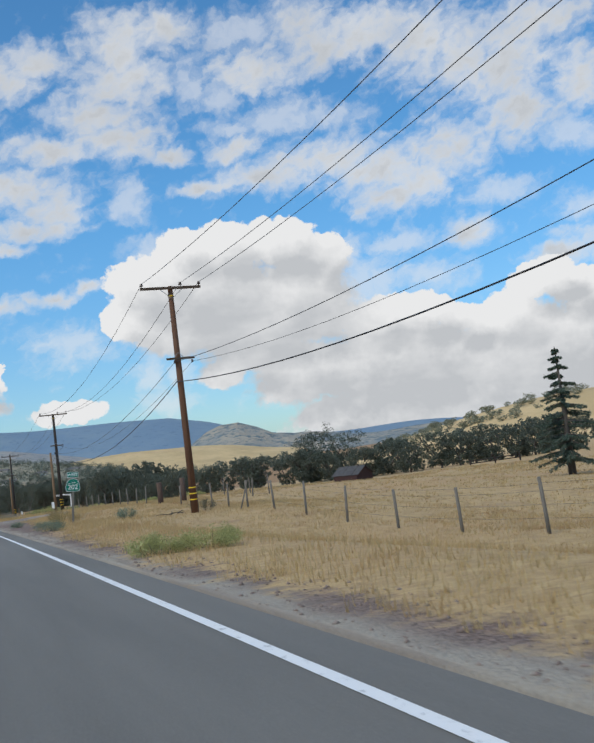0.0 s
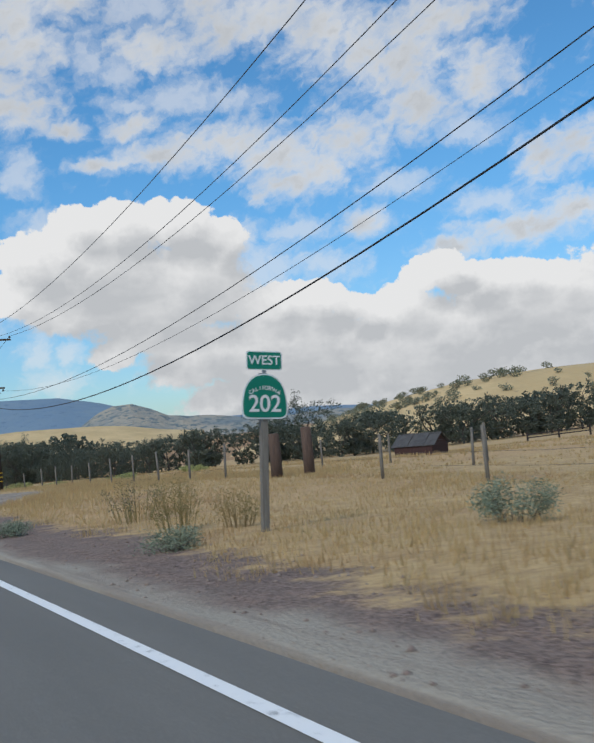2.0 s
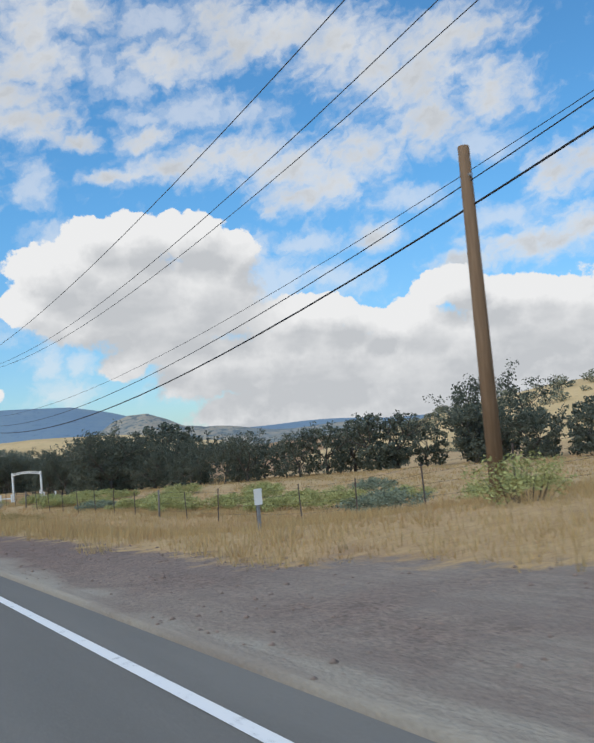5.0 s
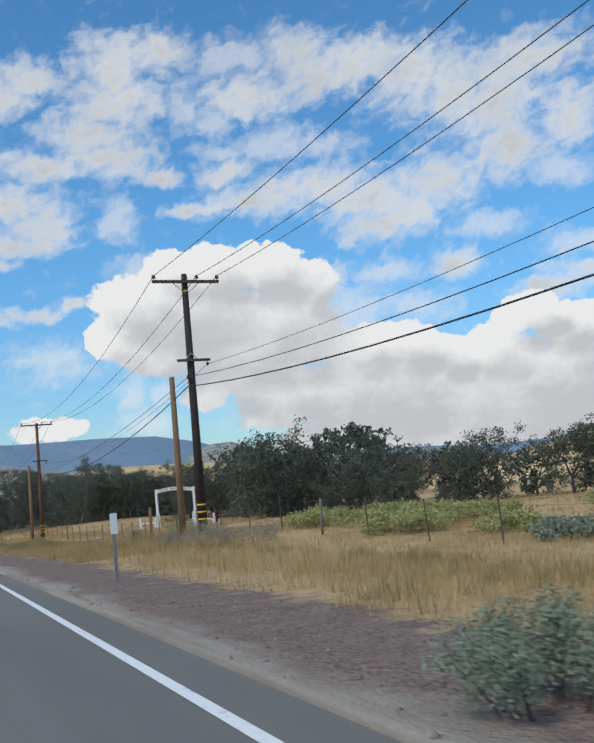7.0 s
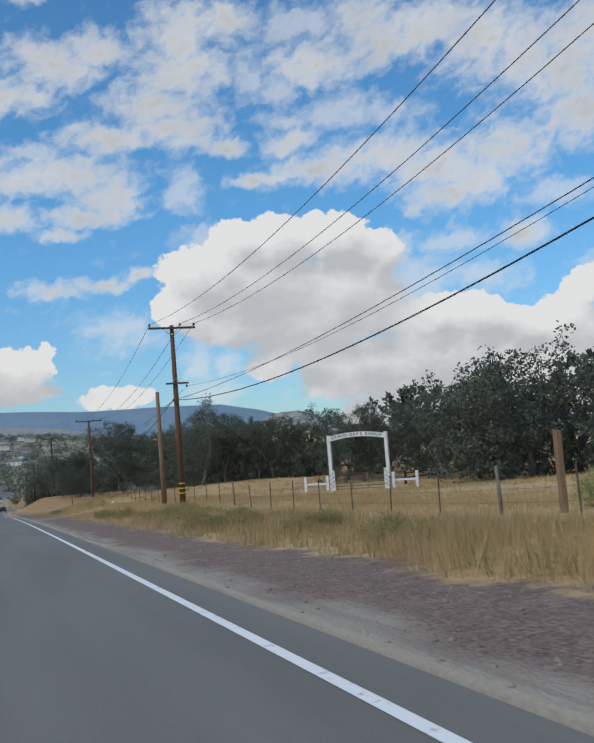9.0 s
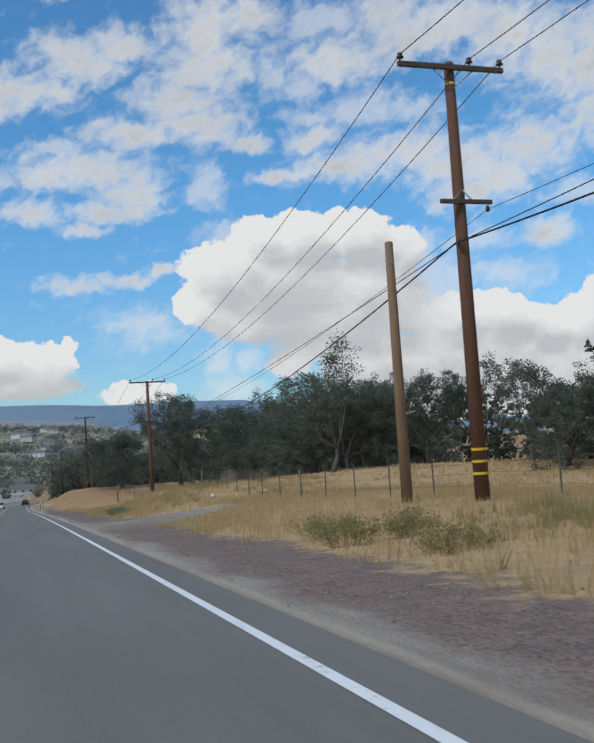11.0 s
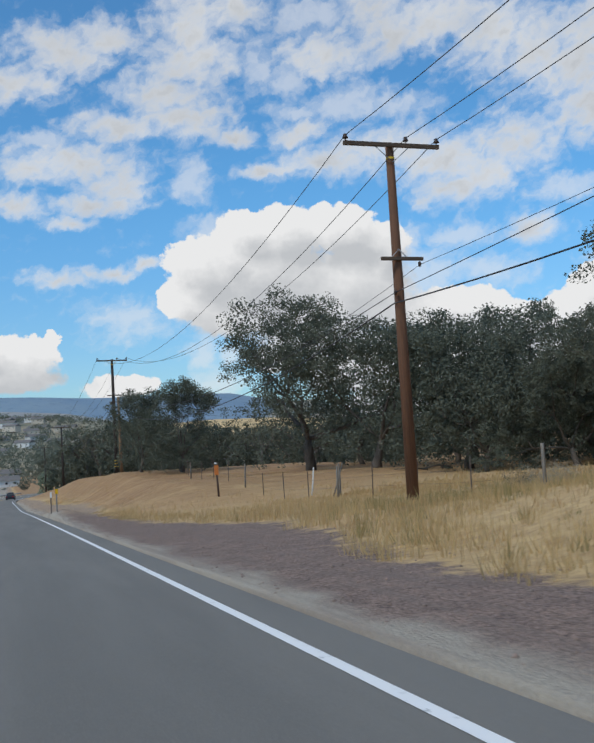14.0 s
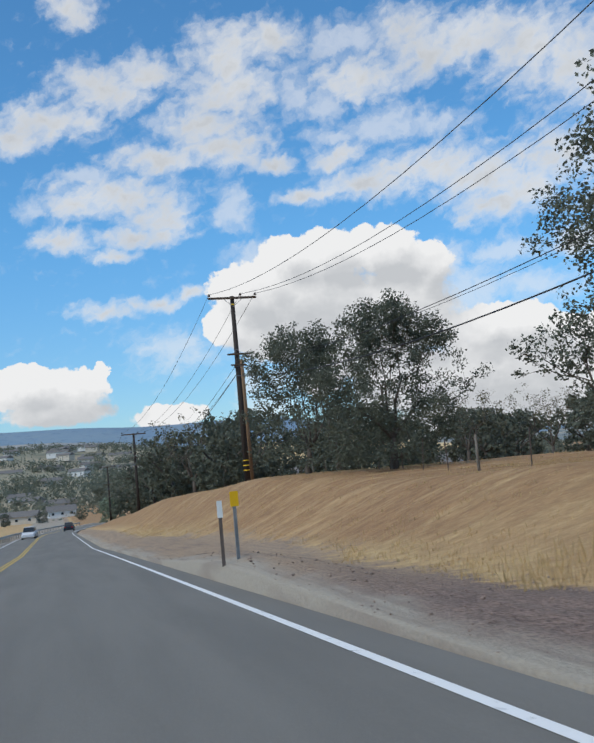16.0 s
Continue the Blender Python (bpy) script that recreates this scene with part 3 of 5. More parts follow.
def hill(name, label, az0, az1, dist, prof, base, mat, depth=0.35, rough=0.0, seed=1, n=160):
    """A long hill seen across the valley: its skyline as elevations over bearings, sloping towards the viewer and away."""
    A = np.linspace(az0, az1, n)
    P = np.interp(A, [p[0] for p in prof], [p[1] for p in prof])
    rows = np.array([0.0, 0.15, 0.35, 0.55, 0.75, 0.9, 1.0, 1.15, 1.5])
    lift = np.array([0, 0.08, 0.28, 0.52, 0.78, 0.95, 1.0, 0.85, 0.0])
    V = []
    for r, f in zip(rows, lift):
        D = dist * (1 - depth + depth * r)
        a = np.radians(A)
        x, y = D * np.sin(a), 150 + D * np.cos(a)
        top = -3.0 + dist * np.tan(np.radians(P))
        z = base + (top - base) * f
        z = z + rough * dist * wave(x, y, 22.0 / dist, seed) * (0.25 + f) * (0.4 if r == 1.0 else 1)
        V.append(np.stack([x, y, z], 1))
    V = np.concatenate(V)
    i = (np.arange(len(rows) - 1)[:, None] * n + np.arange(n - 1)[None, :]).ravel()
    F = np.stack([i, i + 1, i + 1 + n, i + n], 1).ravel()
    return tagged(quick_mesh(name, V, F, 4, mat, None, True), label, "hill", kind="structure")


def slope_build(a, b, spot, amount, scale, relief=0.0):
    def build(k, co):
        n = k.noise(co, scale, 6.0, 0.65)
        m = k.noise(co, scale * 7, 5.0, 0.7)
        col = k.mix(k.map(n, 0.35, 0.65), a, b)
        col = k.mix(k.map(m, amount, amount + 0.08), col, spot)
        return col, (n, relief)
    return build


# the far ridge's blue is aerial haze painted into its base colour
M_MOUNTAIN = material("haze_blue_mountain", slope_build((0.165, 0.245, 0.325), (0.195, 0.27, 0.33), (0.135, 0.205, 0.28), 0.56, 0.004, 18.0), 1.0)
M_MOUNTAIN_NEAR = material("rocky_mountain", slope_build((0.19, 0.225, 0.235), (0.37, 0.33, 0.26), (0.14, 0.18, 0.19), 0.50, 0.006, 40.0), 1.0)
M_GOLD = material("golden_hill_grass", slope_build((0.62, 0.45, 0.23), (0.50, 0.36, 0.18), (0.36, 0.27, 0.15), 0.60, 0.02, 2.0), 1.0)
M_TOWN = material("valley_slope", slope_build((0.23, 0.225, 0.16), (0.36, 0.30, 0.21), (0.16, 0.175, 0.13), 0.54, 0.012, 3.0), 1.0)
hill("backdrop_mountain", "long mountain ridge with haze painted in as blue-grey", -25, 80, 4300, [(-25, 3.3), (-3, 3.3), (0, 3.2), (5, 3.0), (9, 2.95), (14, 2.9), (16.3, 2.4), (18, 1.8), (20, 1.1), (22, 0.6), (26, 0.5), (40, 0.4), (80, 0.2)], -60, M_MOUNTAIN, 0.3, 0.004, 11)
hill("backdrop_rocky_mountain", "sunlit rocky mountain shoulder", 12, 34, 2600, [(12, 0.2), (15.4, 0.9), (16.6, 1.75), (17.6, 2.12), (18.8, 2.1), (20.0, 1.55), (21.2, 0.85), (22.5, 0.45), (34, 0.1)], -60, M_MOUNTAIN_NEAR, 0.3, 0.006, 12)
hill("backdrop_golden_hill", "sunlit golden grass hill beyond the oaks", 2, 24, 1500, [(2, 0.2), (6, 0.6), (9, 0.95), (12, 1.0), (15, 0.7), (19, 0.5), (24, 0.0)], -40, M_GOLD, 0.4, 0.003, 13)
# tan greyed by distance: the haze is mixed into these colours
M_HAZY = material("haze_tinted_tan_ridge", slope_build((0.28, 0.285, 0.28), (0.33, 0.315, 0.285), (0.22, 0.24, 0.245), 0.52, 0.008, 10.0), 1.0)
hill("backdrop_tan_ridge", "tan ridge with haze in its colour under the far mountain", -30, 12, 2300, [(-30, 2.5), (-4, 2.45), (0, 2.3), (4, 2.0), (8, 1.2), (12, 0.2)], -60, M_HAZY, 0.3, 0.003, 17)
hill("hill_valley_slope", "wooded valley slope dotted with houses", -30, 14, 1150, [(-30, 1.6), (-4, 1.7), (0, 1.65), (3, 1.45), (6, 1.1), (10, 0.4), (14, -0.6)], -30, M_TOWN, 0.6, 0.004, 14)
HILL_PROFILE = [(34, -1.5), (38, -0.4), (42, 0.5), (46, 1.1), (49, 1.6), (52, 2.1), (55, 2.3), (58, 2.4), (63, 2.5), (70, 2.8), (88, 2.6)]
hill("hill_golden", "sunlit golden hill with scattered oaks", 34, 88, 315, HILL_PROFILE, -14, M_GOLD, 0.42, 0.004, 15)


# ---- trees ----
def oak_tree(seed, height, width, clump=90, leaf=0.17, stem=0.28, bare=0.0, fill=60, low=0.2, levels=4, skirt=0, reach=0.2, radius=0.0, puff=1.0):
    """Limbs by repeated forking, with leaf clumps round the twigs and through a lumpy dome. Gives the limbs' mesh and the leaves."""
    rs = np.random.RandomState(seed)
    bm = bmesh.new()
    tips = []

    def grow(p, d, length, r, level):
        q, pts, radii = Vector(p), [Vector(p)], [r]
        for i in range(3):
            d = (d + Vector(rs.normal(size=3)) * 0.22 + Vector((0, 0, 0.10))).normalized()
            q = q + d * (length / 3)
            pts.append(q.copy())
            radii.append(r * (1 - 0.14 * (i + 1)))
        tube(bm, pts, radii, 7 if level < 2 else 4, level == 0)
        if level >= 2:
            tips.append((pts[-1], pts[-2]))
        if level == levels:
            return
        kids = rs.randint(2, 4) if level else rs.randint(4, 6)
        for c in range(kids):
            turn = 6.283 * (c + rs.rand() * 0.7) / kids
            lean = (0.75 if level == 0 else 0.62) * (0.6 + 0.7 * rs.rand())
            side = Vector((math.cos(turn), math.sin(turn), 0))
            side = (side - d * side.dot(d)).normalized()
            nd = (d * math.cos(lean) + side * math.sin(lean) * width).normalized()
            grow(pts[-1], nd, length * (0.64 + 0.22 * rs.rand()) if level else height * (0.28 + 0.08 * rs.rand()), radii[-1] * 0.70, level + 1)

    grow((0, 0, -0.3), Vector((rs.normal() * 0.06, rs.normal() * 0.06, 1)), height * 0.22, stem, 0)
    top = max(p.z for p, _ in tips)
    k = height * 0.93 / top
    bmesh.ops.scale(bm, vec=(1, 1, k), verts=bm.verts)
    centres = []
    for a, b in tips:
        for p in ((a, b) if rs.rand() < 0.6 else (a,)):
            if rs.rand() >= bare:
                centres.append((p.x, p.y, p.z * k))
    tip = np.array(centres)
    lo, hi = np.percentile(tip[:, :2], 6, 0), np.percentile(tip[:, :2], 94, 0)
    c0, rad = (lo + hi) / 2, (hi - lo) / 2 + 0.3
    while len(centres) < len(tip) + fill:
        u = rs.uniform(-1, 1, 3)
        if u @ u > 1 or u @ u < 0.12:
            continue
        z = height * (low + (1 - low) * (0.5 + 0.5 * u[2]) * 0.93)
        if np.min(np.linalg.norm(tip - (c0[0] + u[0] * rad[0], c0[1] + u[1] * rad[1], z), axis=1)) < height * reach:
            centres.append((c0[0] + u[0] * rad[0], c0[1] + u[1] * rad[1], z))
        else:
            fill -= 0.2
    for i in range(skirt):
        t = rs.rand() * 6.283
        q = 0.25 + 0.6 * math.sqrt(rs.rand())
        centres.append((c0[0] + q * rad[0] * math.cos(t), c0[1] + q * rad[1] * math.sin(t), height * (0.05 + 0.3 * rs.rand())))
    centres = np.array(centres)
    n = len(centres)
    spread = np.stack([0.45 + 0.45 * rs.rand(n)] * 2 + [0.34 + 0.30 * rs.rand(n)], 1) * (height / 9.0) * puff
    # set the crown squarely over the trunk and bring it to its spread
    wide = radius / max(float(np.mean(rad)), 0.1) if radius else 1.0
    mid = height * 0.6
    for v in bm.verts:
        f = max(v.co.z, 0.0) / mid
        g = 1.0 + (wide - 1.0) * min(f, 1.0)
        v.co.x, v.co.y = (v.co.x - c0[0] * f) * g, (v.co.y - c0[1] * f) * g
    f = (np.maximum(centres[:, 2], 0) / mid)[:, None]
    centres[:, :2] = (centres[:, :2] - c0[None, :] * f) * (1.0 + (wide - 1.0) * np.minimum(f, 1.0))
    V, L = leaves(rs, centres, spread, clump, leaf)
    return bm, V, L


def make_oak(name, label, seed, height, width, category="tree", leaf_mat=None, **kw):
    bm, V, L = oak_tree(seed, height, width, **kw)
    root = thing(name, (0, 0, -400), label, category)
    part("trunk", bm, M_BARK, root, "grey-brown bark")
    quick_mesh("crown", V, L, 4, leaf_mat or M_LEAF, root)
    return root


DARK = "dark green live oak with a dense uneven crown"
OAKS = [make_oak("oak_tree", DARK, s, 9.0, w, clump=31, leaf=0.215, fill=110, levels=3, low=0.1, skirt=60, radius=r) for s, w, r in ((11, 1.15, 4.4), (12, 1.0, 3.9), (13, 1.3, 4.8), (14, 0.95, 3.8), (15, 1.1, 4.3))]
NEAR = [make_oak("oak_tree", "tall live oak with forked dark limbs and an open crown", s, 10.0, w, clump=64, leaf=0.145, stem=0.3, fill=120, levels=4, low=0.18, skirt=26, reach=0.16, radius=r, puff=0.72) for s, w, r in ((211, 1.1, 4.6), (214, 0.95, 4.0), (218, 1.2, 4.9))]
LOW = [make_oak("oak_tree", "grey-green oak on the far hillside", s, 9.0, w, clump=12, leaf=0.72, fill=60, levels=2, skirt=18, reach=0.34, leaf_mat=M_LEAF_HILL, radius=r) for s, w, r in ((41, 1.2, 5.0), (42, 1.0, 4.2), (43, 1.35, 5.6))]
MID = [make_oak("oak_tree", DARK, s, 9.0, w, clump=21, leaf=0.40, fill=95, levels=2, low=0.05, skirt=70, reach=0.4, radius=r) for s, w, r in ((51, 1.2, 4.6), (52, 1.05, 4.0), (54, 1.2, 5.0))]
BACK = [make_oak("oak_tree", DARK, s, 9.0, w, clump=16, leaf=0.52, fill=80, levels=2, low=0.05, skirt=40, reach=0.36, radius=4.4) for s, w in ((51, 1.2), (52, 1.05))]
BIG = [make_oak("oak_tree", "tall spreading live oak with forked limbs and gaps of sky", 108, 12.0, 1.0, clump=80, leaf=0.14, stem=0.40, fill=240, low=0.2, skirt=45, reach=0.22, radius=5.4, puff=0.75),
       make_oak("oak_tree", "spreading live oak with a dark trunk", 105, 10.0, 1.1, clump=75, leaf=0.16, stem=0.34, fill=170, low=0.12, skirt=40, radius=4.6),
       make_oak("oak_tree", "upright oak with feathery crown on the bank", 141, 8.2, 0.85, clump=70, leaf=0.115, stem=0.26, fill=230, low=0.02, skirt=150, reach=0.24, radius=3.3, puff=0.78),
       make_oak("oak_tree", "slim feathery oak with pale limbs on the bank", 155, 7.2, 0.8, clump=46, leaf=0.11, stem=0.18, fill=120, low=0.08, skirt=60, reach=0.22, radius=2.0, puff=0.8)]
SPARSE = make_oak("oak_tree", "tall sparse oak with a bare pale trunk", 140, 9.4, 0.8, clump=26, leaf=0.13, stem=0.20, bare=0.15, fill=0, radius=2.3, puff=0.8)
BARE = make_oak("oak_tree", "half-bare grey oak with twisted branches", 35, 6.5, 1.1, clump=16, leaf=0.13, stem=0.2, bare=0.45, fill=0, leaf_mat=M_LEAF_DRY)


def plant(src, x, y, scale=1.0, turn=0.0, label="", group="oaks along the road", wide=1.0, z=None):
    ob = copy_thing(src, Matrix())
    h = float(ground_z(x, y)) if z is None else z
    ob.matrix_basis = pose(x, y, h, 0, 0, turn) @ Matrix.Diagonal((scale * wide, scale * wide, scale, 1))
    return tagged(ob, label, group=group)


plant(BIG[0], 18.7, 291.8, 1.0, 200)
plant(BIG[1], 21.3, 287.2, 0.95, 100)
plant(BIG[1], 28.6, 288.4, 1.02, 200)
plant(BIG[1], 24.9, 282.5, 0.96, 40)
plant(BIG[1], 28.5, 275.5, 0.82, 150)
plant(BIG[0], 26.0, 263.5, 0.90, 90)
plant(NEAR[2], 24.0, 249.0, 0.80, 310)
plant(NEAR[0], 29.5, 256.0, 0.86, 20)
plant(OAKS[2], 34.2, 205.0, 1.12, 90, "broad round live oak with a dense crown")
plant(BIG[2], 13.4, 307.0, 0.95, 60, wide=0.92)
plant(OAKS[2], 22.0, 301.5, 0.72, 20, DARK)
plant(BIG[3], 10.9, 311.0, 1.0, 200)
GREEN = make_oak("tree", "bright green roadside tree beyond the bank", 61, 6.0, 1.0, clump=40, leaf=0.28, fill=90, low=0.05, skirt=50, radius=2.0, leaf_mat=M_TEAL)
plant(GREEN, 11.5, 471.0, 1.0, 0, "", "trees beyond the bank")
plant(MID[0], -4.6, 612.0, 0.5, 0, DARK, "trees beyond the bank")
plant(MID[1], -17.0, 606.0, 0.55, 0, DARK, "trees beyond the bank")
plant(MID[2], 9.0, 600.0, 0.42, 0, DARK, "trees beyond the bank")
plant(SPARSE, 18.9, 238.0, 1.0, 40)
plant(BARE, 14.5, 318.0, 0.85, 10)
plant(BARE, 24.0, 322.0, 0.8, 130)
plant(BARE, 29.5, 321.0, 0.75, 230)
plant(BARE, 12.0, 352.0, 1.2, 300)
plant(OAKS[2], 74.6, 173.0, 1.36, 70, "tall round live oak rising over the tree belt")
rt = np.random.RandomState(5)
BELT = [(140, 118, .8), (96, 138, .75), (74, 156, .74), (54, 178, .74), (43, 192, .62), (39, 199, .74), (35, 205, 1.0), (33, 222, .95), (28, 240, .95), (24.5, 256, 1.0), (24.5, 268, 1.0), (34, 284, .95), (38, 300, .8)]
for dx, step in ((0, 4.6), (7, 7.5), (15, 12.0)):
    for (x0, y0, s0), (x1, y1, s1) in zip(BELT, BELT[1:]):
        d = math.hypot(x1 - x0, y1 - y0)
        for i in range(max(1, round(d / step))):
            f = (i + 0.5 * rt.rand()) / max(1, round(d / step))
            x, y, s = x0 + (x1 - x0) * f + dx, y0 + (y1 - y0) * f + 0.5 * dx, s0 + (s1 - s0) * f
            src = BACK[rt.randint(2)] if dx > 5 else OAKS[rt.randint(5)] if y > 180 else MID[rt.randint(3)]
            if dx == 0 and y > 212:
                src, s = NEAR[rt.randint(3)], s * (0.70 if y < 236 else 0.74)
            elif y > 236:
                s *= 0.72
            plant(src, x + rt.normal() * 1.2, y + rt.normal() * 1.2, s * (0.84 + 0.28 * rt.rand()), rt.rand() * 360, "" if dx == 0 and y > 212 else DARK)
for x, y, s in ((13.5, 345, .85), (17, 352, .95), (11, 362, .9), (16, 366, 1.0), (11.5, 384, .9), (14, 392, 1.0), (21, 340, .7), (26, 352, .8), (33, 340, .7), (40, 330, .75), (11, 410, .9), (17, 415, 1.0), (24, 378, .9)):
    plant(MID[rt.randint(3)], x, y, s * 0.9, rt.rand() * 360, DARK)
for x, y, s in ((27, 303, .9), (32, 297, .95), (31, 308, .9), (37, 301, 1.0), (36, 313, .9), (42, 309, 1.0), (46, 319, .9), (43, 296, .95), (50, 305, 1.0), (54, 322, 1.0), (24, 279, .6), (34, 278, .9), (30, 331, .5), (26, 338, .55), (35, 336, .55), (40, 345, .6), (31, 348, .6), (47, 340, .7), (22, 352, .6), (36, 360, .7), (28, 366, .7), (45, 362, .8), (52, 372, .9), (20, 372, .8), (34, 380, .8), (27, 392, .9), (42, 392, .9), (52, 352, .8), (60, 380, .9), (22, 405, .9), (32, 410, .95)):
    plant(OAKS[rt.randint(5)] if y < 320 else BACK[rt.randint(2)], x, y, s, rt.rand() * 360, DARK)
# oaks on the sunlit hill
for i in range(170):
    a, f = (41 + 29 * rt.rand(), rt.rand()) if i < 100 else (42 + 16 * rt.rand(), 0.6 + 0.4 * rt.rand())
    r = 315 * (0.60 + 0.40 * f)
    x, y = r * math.sin(radians(a)), 150 + r * math.cos(radians(a))
    lift = float(np.interp((r / 315 - 0.58) / 0.42, [0, .15, .35, .55, .75, .9, 1], [0, .08, .28, .52, .78, .95, 1]))
    crest = -3.0 + 315 * math.tan(radians(float(np.interp(a, [p[0] for p in HILL_PROFILE], [p[1] for p in HILL_PROFILE]))))
    if a > 53 and 0.4 < f < 0.93 and rt.rand() < 0.6:
        continue
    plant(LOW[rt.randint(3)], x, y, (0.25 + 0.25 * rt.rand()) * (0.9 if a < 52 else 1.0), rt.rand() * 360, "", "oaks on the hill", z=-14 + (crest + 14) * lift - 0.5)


def conifer(x, y, h, seed=8):
    root = thing("conifer_tree", (x, y, float(ground_z(x, y))), "tall dark conifer with sparse tiers of drooping branches", "tree")
    rs = np.random.RandomState(seed)
    bm = bmesh.new()
    tube(bm, [(0, 0, -0.3), (0.05, 0, h * 0.5), (0, 0, h)], [0.22, 0.12, 0.02], 8)
    c, sp = [], []
    tiers = 15
    for i in range(tiers):
        f = i / (tiers - 1)
        z0 = h * (0.12 + 0.84 * f)
        for j in range(9 if f < 0.5 else 6):
            z = z0 + rs.normal() * 0.06
            r = (1 - f) ** 0.85 * h * 0.27 * (0.55 + 0.6 * rs.rand()) + 0.12
            a = rs.rand() * 6.283
            tip = (r * math.cos(a), r * math.sin(a), z - 0.16 * r)
            tube(bm, [(0, 0, z + 0.06), (tip[0] * 0.5, tip[1] * 0.5, z - 0.02 * r), tip], [0.04, 0.025, 0.008], 4, False)
            for q in np.arange(0.25, 1.01, 0.15):
                c.append((tip[0] * q, tip[1] * q, z - 0.16 * r * q * q - 0.03))
                sp.append((0.10 + 0.16 * (1.1 - q) * r, 0.10 + 0.16 * (1.1 - q) * r, 0.07))
    part("trunk", bm, M_BARK, root)
    V, L = leaves(rs, np.array(c), np.array(sp), 26, 0.15, 0.14)
    quick_mesh("crown", V, L, 4, M_NEEDLE, root)


conifer(29.5, 38.0, 6.6)
conifer(31.9, 36.0, 6.9, 9)
for o in (GREEN, *NEAR, *OAKS, *BACK, *MID, *LOW, *BIG, SPARSE, BARE):
    for c in (*o.children_recursive, o):
        bpy.data.objects.remove(c)


# ---- utility poles and lines ----
# tone, x, y, height, arm's drop below the top, arm ends, lower arm, cable and service wire heights
POLES = [("brown", 10.2, -14.0, 10.3, 0.12, -1.34, 1.32, 6.94, 6.03, 7.0), ("brown", 10.23, 40.1, 10.44, 0.11, -1.36, 1.34, 7.05, 6.01, 6.9), ("dark", 10.65, 94.5, 9.86, 0.10, -1.30, 1.30, 6.62, 5.48, 5.9),
         ("dark", 10.02, 153.7, 10.05, 0.33, -1.25, 1.27, 6.65, 5.66, 6.0), ("brown", 10.0, 202.85, 10.15, 0.18, -1.30, 1.25, 6.8, 5.88, 5.85), ("brown", 10.81, 260.4, 10.26, 0.11, -1.42, 1.43, 6.85, 5.6, 5.88),
         ("dark", 10.02, 320.7, 10.43, 0.13, -1.34, 1.30, 7.1, 5.92, 6.4), ("dark", 8.9, 376.0, 8.8, 0.12, -1.3, 1.3, 6.0, 5.2, 5.4), ("dark", 9.0, 432.0, 9.5, 0.12, -1.3, 1.3, 6.4, 5.6, 5.8)]
PM = {"brown": M_POLE_BROWN, "dark": M_POLE_DARK, "light": M_POLE_LIGHT}


def utility_pole(tone, x, y, h, drop, left, right, low, cable, service):
    z = float(ground_z(x, y))
    root = thing("utility_pole", (x, y, z), tone + " wooden utility pole with crossarms and yellow bands", "utility pole", "utility poles along the road")
    bm = bmesh.new()
    tube(bm, [(0, 0, -0.4), (0, 0, h * 0.5), (0, 0, h - 0.03), (0, 0, h)], [0.175, 0.15, 0.115, 0.09], 16)
    part("shaft", bm, PM[tone], root)
    top = h - drop
    bm = bmesh.new()
    box(bm, (left - 0.07, -0.21, top - 0.06), (right + 0.07, -0.12, top + 0.06), 0.008)
    part("crossarm", bm, M_ARM, root)
    bm = bmesh.new()
    box(bm, (-0.57, -0.22, low - 0.05), (0.74, -0.14, low + 0.05), 0.008)
    part("lower_crossarm", bm, M_ARM, root)
    for zz, sp, a in ((top, 0.55, 0.5), (low, 0.3, -0.28)):
        for s in (-1, 1):
            bm = bmesh.new()
            tube(bm, [(0, -0.17, zz - a), (s * sp, -0.17, zz - 0.03)], 0.014, 6)
            part("brace", bm, M_STEEL, root)
    for xx in (left, 0.45, right):
        bm = bmesh.new()
        tube(bm, [(xx, -0.165, top + 0.05), (xx, -0.165, top + 0.12), (xx, -0.165, top + 0.13), (xx, -0.165, top + 0.17), (xx, -0.165, top + 0.19), (xx, -0.165, top + 0.24), (xx, -0.165, top + 0.26)],
             [0.016, 0.016, 0.085, 0.08, 0.055, 0.065, 0.03], 12)
        part("insulator", bm, M_CERAMIC, root)
    for xx, zz in ((-0.2, service), (0.62, low - 0.16)):
        bm = bmesh.new()
        tube(bm, [(xx, -0.18, zz - 0.07), (xx, -0.18, zz - 0.03), (xx, -0.18, zz + 0.03), (xx, -0.18, zz + 0.08)], [0.03, 0.05, 0.05, 0.03], 8)
        part("spool_insulator", bm, M_CERAMIC, root)
    if y < 330:
        for i in range(0 if 255 < y < 265 else 3):
            zz = 0.62 + 0.27 * i
            r = 0.175 - 0.05 * zz / h + 0.006
            bm = bmesh.new()
            tube(bm, [(0, 0, zz - 0.03), (0, 0, zz + 0.03)], r, 16, False)
            part("reflective_band", bm, M_YELLOW_BAND, root, "yellow reflective band")
        bm = bmesh.new()
        tube(bm, [(0, 0, top - 0.38), (0, 0, top - 0.32)], 0.128, 16, False)
        part("upper_band", bm, M_YELLOW_BAND, root)
    return root, z


placed = [utility_pole(*p) for p in POLES]


